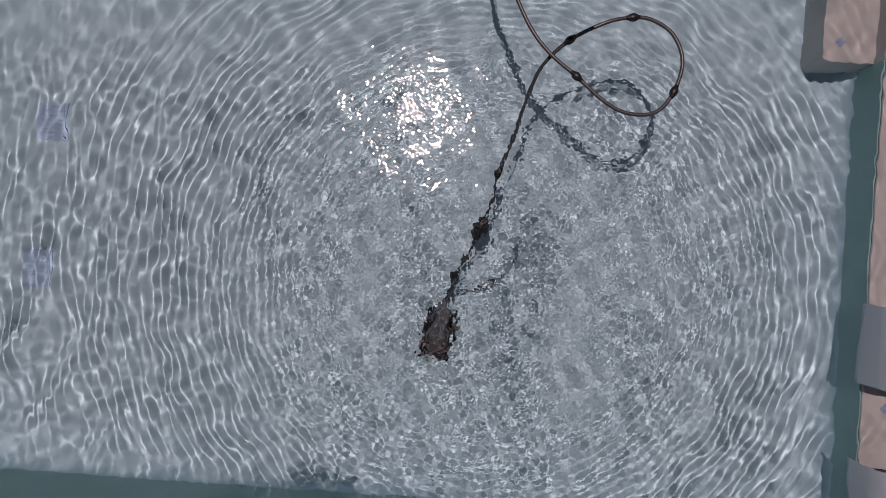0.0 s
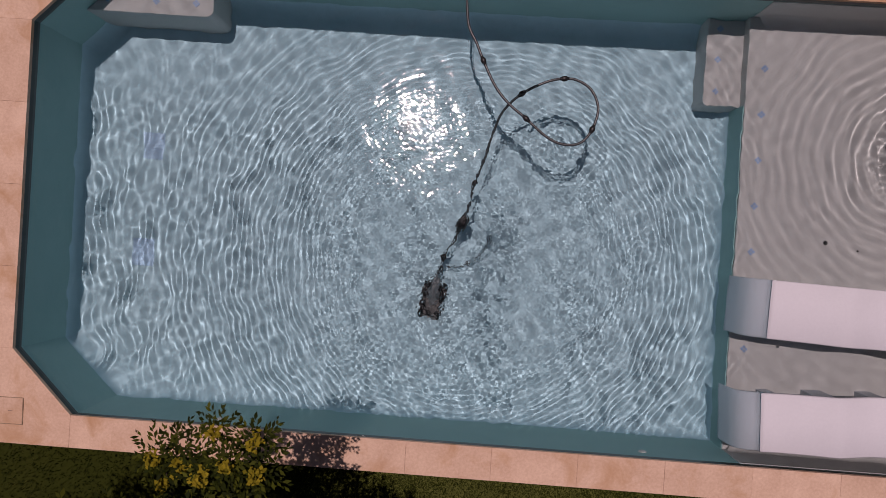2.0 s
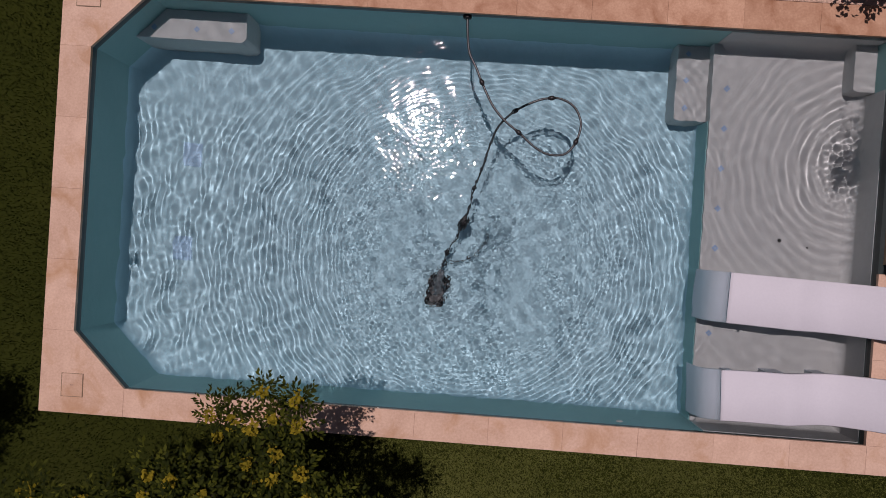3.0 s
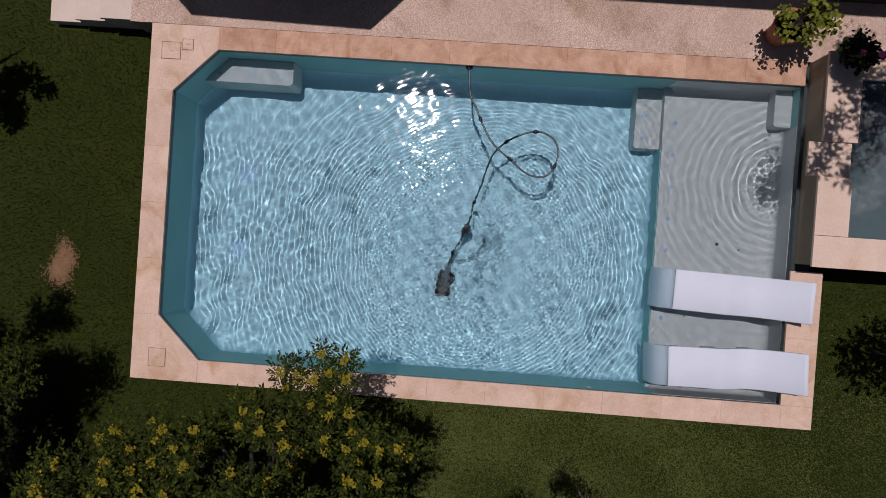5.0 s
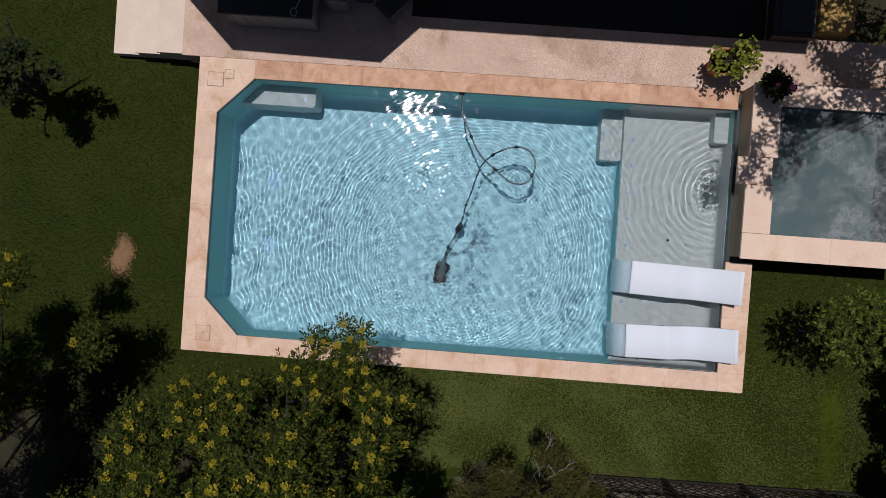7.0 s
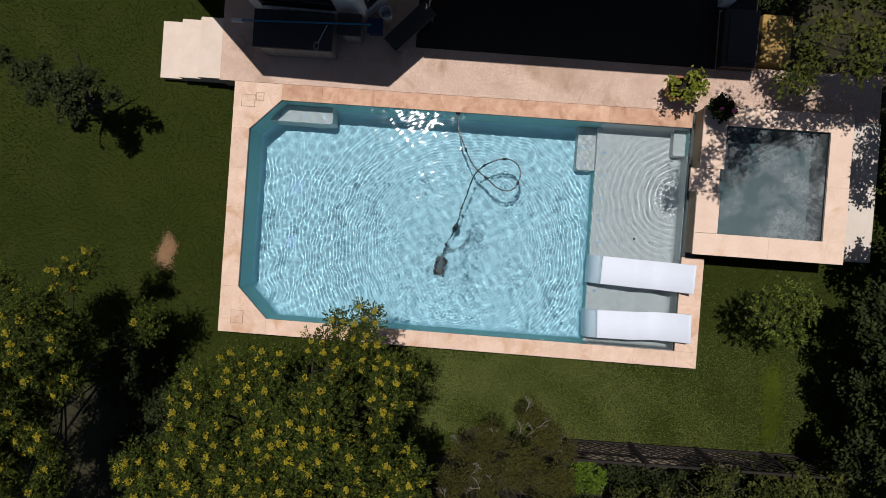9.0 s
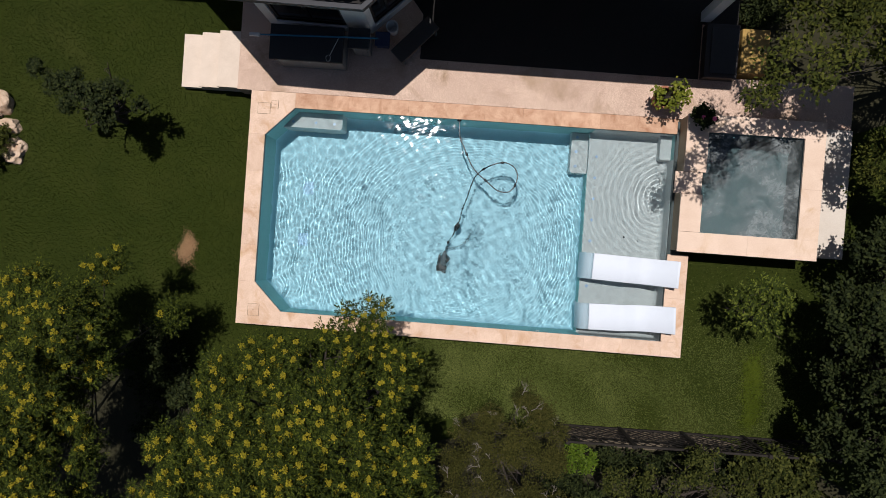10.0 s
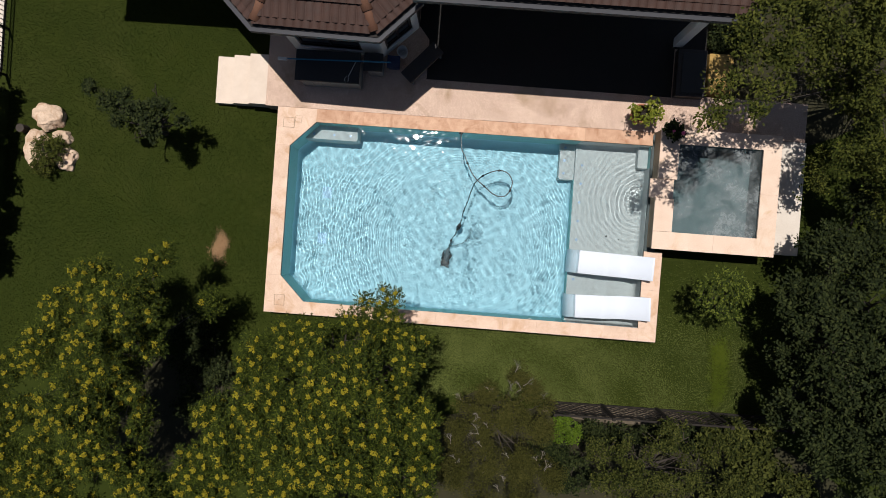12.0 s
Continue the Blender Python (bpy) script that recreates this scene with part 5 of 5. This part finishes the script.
# ---- trees and shrubs ----
tr = np.random.default_rng(21)
whorl_tree("flowering_tree", "broad green tree covered in yellow flower clusters", (-2.6, -4.6, LAWN), [
    (-1.5, -1.82, 1.72, 0.25, 0.8), (-1.95, -1.95, 1.48, 0.22, 0.8), (-1.6, -2.3, 1.75, 0.42, 0.8), (-2.48, -2.54, 2.0, 0.35, 0.8), (-2.21, -2.32, 1.95, 0.27, 0.8), (-1.94, -2.51, 2.05, 0.57, 0.8), (-2.62, -2.72, 2.2, 0.58, 0.8), (-3.25, -2.85, 2.15, 0.52, 0.8), (-0.95, -2.75, 1.65, 0.42, 0.8), (-1.1, -3.0, 2.3, 0.52, 0.8), (-3.85, -3.2, 2.35, 0.62, 0.8), (-1.87, -3.37, 3.0, 0.96, 0.8), (-3.16, -3.92, 2.7, 0.87, 0.8), (-0.91, -3.89, 2.5, 0.76, 0.8),
    (-4.24, -4.53, 2.4, 0.81, 0.8), (-2.38, -4.5, 3.1, 1.13, 0.8), (-1.09, -4.83, 2.6, 0.96, 0.8), (-3.84, -5.34, 2.6, 1.08, 0.8), (-4.93, -5.37, 2.2, 0.53, 0.8), (-0.56, -4.55, 2.2, 0.46, 0.8), (-2.3, -6.0, 2.8, 1.19, 0.8)], M_LEAF, tr)
whorl_tree("flowering_tree", "tall green tree with yellow flower clusters", (-7.0, -3.4, LAWN), [
    (-6.25, -1.35, 1.8, 0.5, 0.8), (-7.01, -1.78, 2.4, 0.55, 0.8), (-6.15, -2.13, 2.9, 0.68, 0.8), (-7.68, -2.42, 2.3, 0.53, 0.8), (-5.35, -2.25, 1.12, 0.36, 0.8), (-7.93, -3.17, 2.4, 0.55, 0.8), (-6.5, -3.06, 2.9, 0.71, 0.8),
    (-6.11, -3.09, 2.2, 0.36, 0.8), (-7.11, -4.05, 2.8, 0.73, 0.8), (-6.49, -3.9, 2.4, 0.46, 0.8), (-8.15, -4.73, 2.4, 0.66, 0.8), (-6.66, -4.95, 2.6, 0.75, 0.8), (-7.63, -5.7, 2.5, 0.75, 0.8), (-6.17, -5.48, 2.2, 0.5, 0.8), (-8.79, -3.69, 2.2, 0.49, 0.8), (-8.75, -4.6, 2.3, 0.64, 0.8), (-8.6, -5.6, 2.4, 0.74, 0.8), (-5.9, -6.0, 2.2, 0.64, 0.8), (-7.0, -6.5, 2.5, 0.7, 0.8),
    (-8.12, -3.44, 2.2, 0.45, 0.8), (-7.74, -2.83, 2.2, 0.4, 0.8), (-6.61, -2.7, 2.5, 0.44, 0.8), (-6.89, -3.6, 2.6, 0.53, 0.8), (-6.03, -2.31, 2.4, 0.38, 0.8), (-6.18, -4.29, 2.6, 0.49, 0.8), (-6.17, -2.96, 2.4, 0.56, 0.8), (-6.44, -3.84, 2.3, 0.62, 0.8), (-6.0, -2.31, 2.4, 0.44, 0.8), (-6.66, -3.14, 2.6, 0.6, 0.8), (-6.92, -4.24, 2.5, 0.61, 0.8), (-6.12, -4.58, 2.3, 0.47, 0.8), (-6.9, -3.3, 1.3, 0.5, 0.8)], M_LEAF, tr, trunk=0.03, gaps=0.26)
tree("olive_tree", "dense dark grey-green tree at the lawn edge", (7.9, -2.2, LAWN), [
    (7.55, -0.3, 1.3, 0.75, 0.9), (7.0, -1.3, 1.5, 0.8, 0.9), (8.3, -1.0, 1.9, 1.1, 0.9), (6.95, -2.4, 1.2, 0.5, 0.9), (7.5, -2.4, 2.0, 1.0, 0.9), (6.95, -3.5, 1.1, 0.5, 0.9), (7.4, -3.7, 1.7, 1.0, 0.9), (8.7, -3.0, 2.1, 1.2, 0.9), (8.6, -4.7, 1.8, 1.1, 0.9), (9.4, -1.8, 1.9, 1.1, 0.9), (8.03, 0.97, 1.20, 0.42, 0.9), (8.33, 0.35, 1.50, 0.60, 0.9), (7.77, 0.14, 0.90, 0.35, 0.9)],
    M_LEAF_DARK, tr, density=420, per=20, leaf=0.075, spread=0.13, gaps=0.36, grain=2.3, trunk=0.12, slim=0.55, flat=0.65)
tree("shade_tree", "leafy green tree that shades the spa terrace", (8.8, 3.7, LAWN), [
    (3.56, 2.24, 4.23, 0.17, 0.75), (3.87, 1.89, 4.13, 0.18, 0.75), (3.68, 1.65, 4.23, 0.18, 0.75), (4.09, 2.18, 4.23, 0.28, 0.75), (4.16, 2.94, 4.33, 0.37, 0.75), (3.97, 2.81, 4.03, 0.18, 0.75), (4.15, 1.8, 4.63, 0.22, 0.75), (4.47, 2.45, 4.33, 0.46, 0.75),
    (4.44, 3.09, 4.43, 0.55, 0.75), (5.19, 2.72, 3.48, 0.26, 0.75), (5.44, 3.28, 3.58, 0.55, 0.75), (5.8, 2.88, 3.28, 0.34, 0.75), (6.99, 1.71, 2.18, 0.24, 0.75), (5.91, 3.51, 3.78, 0.8, 0.75), (6.3, 3.2, 3.48, 0.5, 0.75),
    (6.95, 2.3, 2.88, 0.3, 0.75), (6.6, 3.6, 3.78, 0.8, 0.75), (7.3, 2.5, 3.08, 0.45, 0.75), (5.24, 4.01, 3.78, 0.8, 0.75), (7.67, 1.59, 1.88, 0.4, 0.75), (7.95, 1.71, 2.28, 0.7, 0.75), (8.3, 1.04, 1.88, 0.6, 0.75), (6.9, 3.3, 2.6, 0.4, 0.75), (7.53, 1.9, 2.0, 0.49, 0.75), (6.75, 3.68, 2.8, 0.56, 0.75), (7.45, 2.72, 2.4, 0.53, 0.75), (7.49, 1.63, 1.6, 0.27, 0.75), (6.95, 3.1, 1.7, 0.3, 0.75), (6.2, 3.9, 2.2, 0.5, 0.75), (7.2, 4.1, 2.0, 0.6, 0.75), (5.6, 4.6, 2.6, 0.6, 0.75), (7.03, 1.57, 1.5, 0.39, 0.75), (7.05, 1.07, 1.2, 0.31, 0.75), (6.6, 3.05, 2.4, 0.36, 0.75), (7.75, 2.9, 1.5, 0.5, 0.75), (6.98, 2.9, 2.0, 0.38, 0.75), (7.4, 2.5, 1.8, 0.38, 0.75), (8.4, 3.4, 1.6, 0.6, 0.75)],
    M_LEAF_OAK, tr, density=430, per=15, leaf=0.068, spread=0.13, gaps=0.42, grain=2.8, trunk=0.024, slim=0.5, flat=0.6)
whorl_tree("garden_tree", "small green tree with feathered leaves on the lawn", (5.5, -1.47, LAWN), [
    (5.05, -1.15, 1.1, 0.19, 0.8), (5.36, -1.0, 1.2, 0.2, 0.8), (5.75, -1.2, 1.0, 0.18, 0.8), (5.32, -1.41, 1.1, 0.21, 0.8), (5.7, -1.6, 0.9, 0.16, 0.8), (6.1, -1.13, 0.8, 0.1, 0.8), (6.1, -1.88, 0.6, 0.1, 0.8), (5.07, -1.41, 0.9, 0.11, 0.8),
    (5.65, -0.87, 1.1, 0.1, 0.8)],
    M_LEAF_CITRUS, tr, trunk=0.03, density=1600, gap=0.2, gaps=0.36, reach=0.22, bloom=0, leaf=0.068)
tree("young_tree", "thin dark young tree with sparse branches on the lawn", (-7.3, 1.5, LAWN), [
    (-8.56, 2.27, 0.55, 0.23, 0.8), (-8.08, 1.95, 0.7, 0.3, 0.8), (-7.58, 2.02, 0.9, 0.27, 0.8), (-7.79, 1.56, 0.7, 0.26, 0.8), (-7.18, 1.71, 1.1, 0.33, 0.8), (-6.74, 2.28, 1.3, 0.11, 0.8), (-6.76, 1.87, 1.1, 0.29, 0.8), (-6.53, 1.75, 1.0, 0.27, 0.8),
    (-6.37, 1.62, 0.8, 0.21, 0.8), (-6.79, 1.26, 1.1, 0.24, 0.8), (-7.42, 1.16, 0.8, 0.18, 0.8), (-6.84, 1.46, 1.2, 0.29, 0.8)],
    M_LEAF_DARK, tr, density=560, per=9, leaf=0.07, spread=0.07, gaps=0.30, trunk=0.05, slim=0.6, shell=0.2)
tree("rock_bush", "low round green bush among the boulders", (-9.98, 0.78, LAWN), [(-9.98, 0.80, -0.18, 0.42, 0.9), (-10.12, 0.52, -0.25, 0.32, 0.8), (-9.8, 0.95, -0.25, 0.3, 0.8)],
     M_LEAF_OAK, tr, density=900, per=16, leaf=0.05, spread=0.05, trunk=0.02, category="bush", slim=0.4)
tree("green_bush", "bright green bush behind the lattice fence", (2.6, -4.55, LAWN), [(2.52, -4.42, 0.3, 0.24, 0.9), (2.74, -4.5, 0.3, 0.24, 0.9), (2.45, -4.72, 0.15, 0.24, 0.9), (2.8, -4.75, 0.1, 0.22, 0.9)],
     M_LEAF_BRIGHT, tr, density=620, per=10, leaf=0.06, gaps=0.3, spread=0.07, trunk=0.025, category="bush", slim=0.5)
tree("shrub", "tall olive green shrub behind the lattice fence", (4.3, -5.4, LAWN), [
    (3.28, -4.75, 0.8, 0.4, 0.8), (3.86, -4.69, 1.0, 0.46, 0.8), (4.46, -4.29, 1.0, 0.44, 0.8), (5.07, -4.33, 0.9, 0.4, 0.8), (4.17, -5.1, 1.2, 0.51, 0.8), (4.99, -4.96, 1.1, 0.48, 0.8), (5.71, -4.6, 0.8, 0.4, 0.8), (3.49, -5.52, 0.9, 0.47, 0.8),
    (4.44, -5.71, 1.2, 0.57, 0.8), (5.78, -5.32, 0.9, 0.47, 0.8)],
    M_LEAF_SHRUB, tr, density=560, per=14, leaf=0.06, spread=0.10, gaps=0.42, grain=2.2, trunk=0.05, category="shrub", slim=0.5)
tree("shrub", "dark mixed shrub at the end of the lattice fence", (6.4, -5.0, LAWN), [(5.65, -4.38, 0.5, 0.3, 0.9), (6.15, -4.28, 0.6, 0.34, 0.9), (6.75, -4.35, 0.6, 0.4, 0.9), (4.65, -4.42, 0.62, 0.2, 0.9), (5.9, -4.75, 0.2, 0.4, 0.9), (6.6, -5.0, 0.4, 0.6, 0.9), (7.4, -5.6, 0.6, 0.8, 0.8), (6.3, -5.8, 0.6, 0.7, 0.8)],
     M_LEAF_SHRUB, tr, density=480, per=15, leaf=0.08, spread=0.09, gaps=0.1, trunk=0.04, category="shrub", slim=0.6)
tree("shrub", "low dark green shrubs along the lattice fence", (3.4, -4.8, LAWN), [(3.2, -4.65, 0.05, 0.36, 0.9), (3.7, -4.66, 0.15, 0.36, 0.9), (4.3, -4.62, 0.1, 0.34, 0.9), (4.9, -4.6, 0.3, 0.36, 0.9), (5.4, -4.6, 0.1, 0.36, 0.9), (5.9, -4.5, 0.2, 0.3, 0.9), (2.3, -5.2, 0.0, 0.5, 0.8), (2.8, -5.6, 0.1, 0.6, 0.8)],
     M_LEAF_DARK, tr, density=620, per=13, leaf=0.07, spread=0.08, gaps=0.12, trunk=0.03, category="shrub", slim=0.5, shell=0.2)
# undergrowth added to darken the ground where black shade lies
tree("shrub", "added dark low shrubs standing in for the black shade under the flowering trees", (-5.6, -3.9, LAWN), [(-5.75, -3.2, 0.0, 0.42, 0.8), (-5.5, -3.95, 0.1, 0.48, 0.8), (-5.95, -4.7, 0.2, 0.5, 0.8), (-5.3, -4.8, 0.1, 0.5, 0.8), (-6.0, -3.8, 0.15, 0.5, 0.8), (-6.3, -3.0, 0.05, 0.48, 0.8), (-5.9, -2.65, -0.1, 0.34, 0.8)],
     M_LEAF_DARK, tr, density=480, per=12, leaf=0.07, spread=0.09, gaps=0.15, trunk=0.02, category="shrub", slim=0.5, shell=0.3)
# added shrub that covers sunlit ground and stands in for dark shade
tree("shrub", "added dark shrub standing in for the black shade behind the stone block", (5.5, 4.6, LAWN), [(5.45, 4.45, -0.1, 0.36, 0.8), (5.35, 5.0, 0.0, 0.42, 0.8), (5.9, 4.7, 0.0, 0.45, 0.8), (5.4, 5.6, 0.1, 0.5, 0.8), (6.1, 5.5, 0.1, 0.5, 0.8)],
     M_LEAF_DARK, tr, density=560, per=13, leaf=0.07, spread=0.09, gaps=0.1, trunk=0.03, category="shrub", slim=0.5, shell=0.3)
tree("hedge", "dark dense hedge at the garden edge", (-11.4, 0.9, LAWN), [(-11.4, 2.0, 0.4, 0.6, 1.2), (-11.4, 1.1, 0.4, 0.6, 1.2), (-11.4, 0.2, 0.4, 0.6, 1.2), (-11.4, -0.7, 0.4, 0.6, 1.2), (-11.4, -1.6, 0.4, 0.6, 1.2)],
     M_LEAF_DARK, tr, density=420, per=18, leaf=0.085, spread=0.1, trunk=0.05, category="hedge", slim=0.6)

# dull half-bare shrub: fine olive leaves, with bare pale branches that fork twice
dry = tree("dry_shrub", "half-bare dull olive shrub with pale bare branches", (1.0, -4.7, LAWN), [
    (0.22, -3.82, 1.3, 0.29, 0.8), (0.73, -3.64, 1.4, 0.27, 0.8), (1.22, -3.21, 1.6, 0.29, 0.8), (1.56, -3.47, 1.6, 0.29, 0.8), (1.92, -3.75, 1.3, 0.25, 0.8), (0.05, -4.53, 1.4, 0.38, 0.8), (0.58, -4.19, 1.6, 0.46, 0.8), (1.22, -3.99, 1.7, 0.46, 0.8),
    (1.84, -4.32, 1.4, 0.36, 0.8), (0.08, -5.22, 1.5, 0.47, 0.8), (0.72, -4.92, 1.7, 0.5, 0.8), (1.51, -5.0, 1.6, 0.51, 0.8), (2.17, -5.3, 1.2, 0.34, 0.8), (0.68, -5.79, 1.5, 0.5, 0.8), (1.58, -5.82, 1.5, 0.5, 0.8)],
    M_LEAF_DRY, tr, density=900, per=26, leaf=0.042, spread=0.12, gaps=0.36, grain=3.4, trunk=0.03, bark=M_BARK, category="shrub", slim=0.4, shell=0.3, flat=0.55)


def bare_branch(at, way, length):
    bm = bmesh.new()

    def grow(o, a, size, r, depth):
        tip = o + Vector((math.cos(a), math.sin(a), 0.45)) * size
        mid = o.lerp(tip, 0.5) + Vector((tr.uniform(-0.12, 0.12), tr.uniform(-0.12, 0.12), 0.03)) * size
        tube(bm, [tuple(o), tuple(mid), tuple(tip)], [r, r * 0.8, r * 0.5], 5)
        if depth:
            for s in (-1, 1, tr.uniform(-0.4, 0.4)):
                grow(mid if s < 0 else o.lerp(tip, 0.8), a + s * tr.uniform(0.25, 0.6), size * tr.uniform(0.5, 0.75), r * 0.6, depth - 1)

    grow(Vector(at), way, length, 0.006, 2)
    return part("bare_branch", bm, M_TWIG, dry, "pale leafless branch")


for x, y, z in ((1.21, -3.02, 1.7), (0.2, -3.85, 1.15), (1.36, -3.35, 1.75), (1.9, -3.62, 1.35), (1.22, -3.55, 1.5), (0.7, -3.66, 1.35), (0.03, -4.62, 1.6), (0.57, -4.4, 1.75), (1.85, -4.85, 1.6), (1.95, -5.1, 1.5), (0.1, -5.0, 1.6)):
    for k in range(2):
        bare_branch((x + tr.uniform(-0.06, 0.06), y + tr.uniform(-0.06, 0.06), z), tr.normal(1.6, 0.7), tr.uniform(0.10, 0.19))
for k in range(9):
    a, rr = tr.uniform(0, 6.28), math.sqrt(tr.uniform(0.02, 1.0))
    bare_branch((1.0 + math.cos(a) * rr * 1.0, -4.5 + math.sin(a) * rr * 1.0, 1.7 + tr.uniform(0, 0.2)), tr.normal(1.6, 0.6), tr.uniform(0.08, 0.15))

# sunlight focused by the ripples falls on all that stands under water
for ob in list(scene.objects):
    top = ob
    while top.parent:
        top = top.parent
    if top.name.split(".")[0] in UNDERWATER or top.name.startswith("pool_wall"):
        ob.cycles.is_caustics_receiver = True
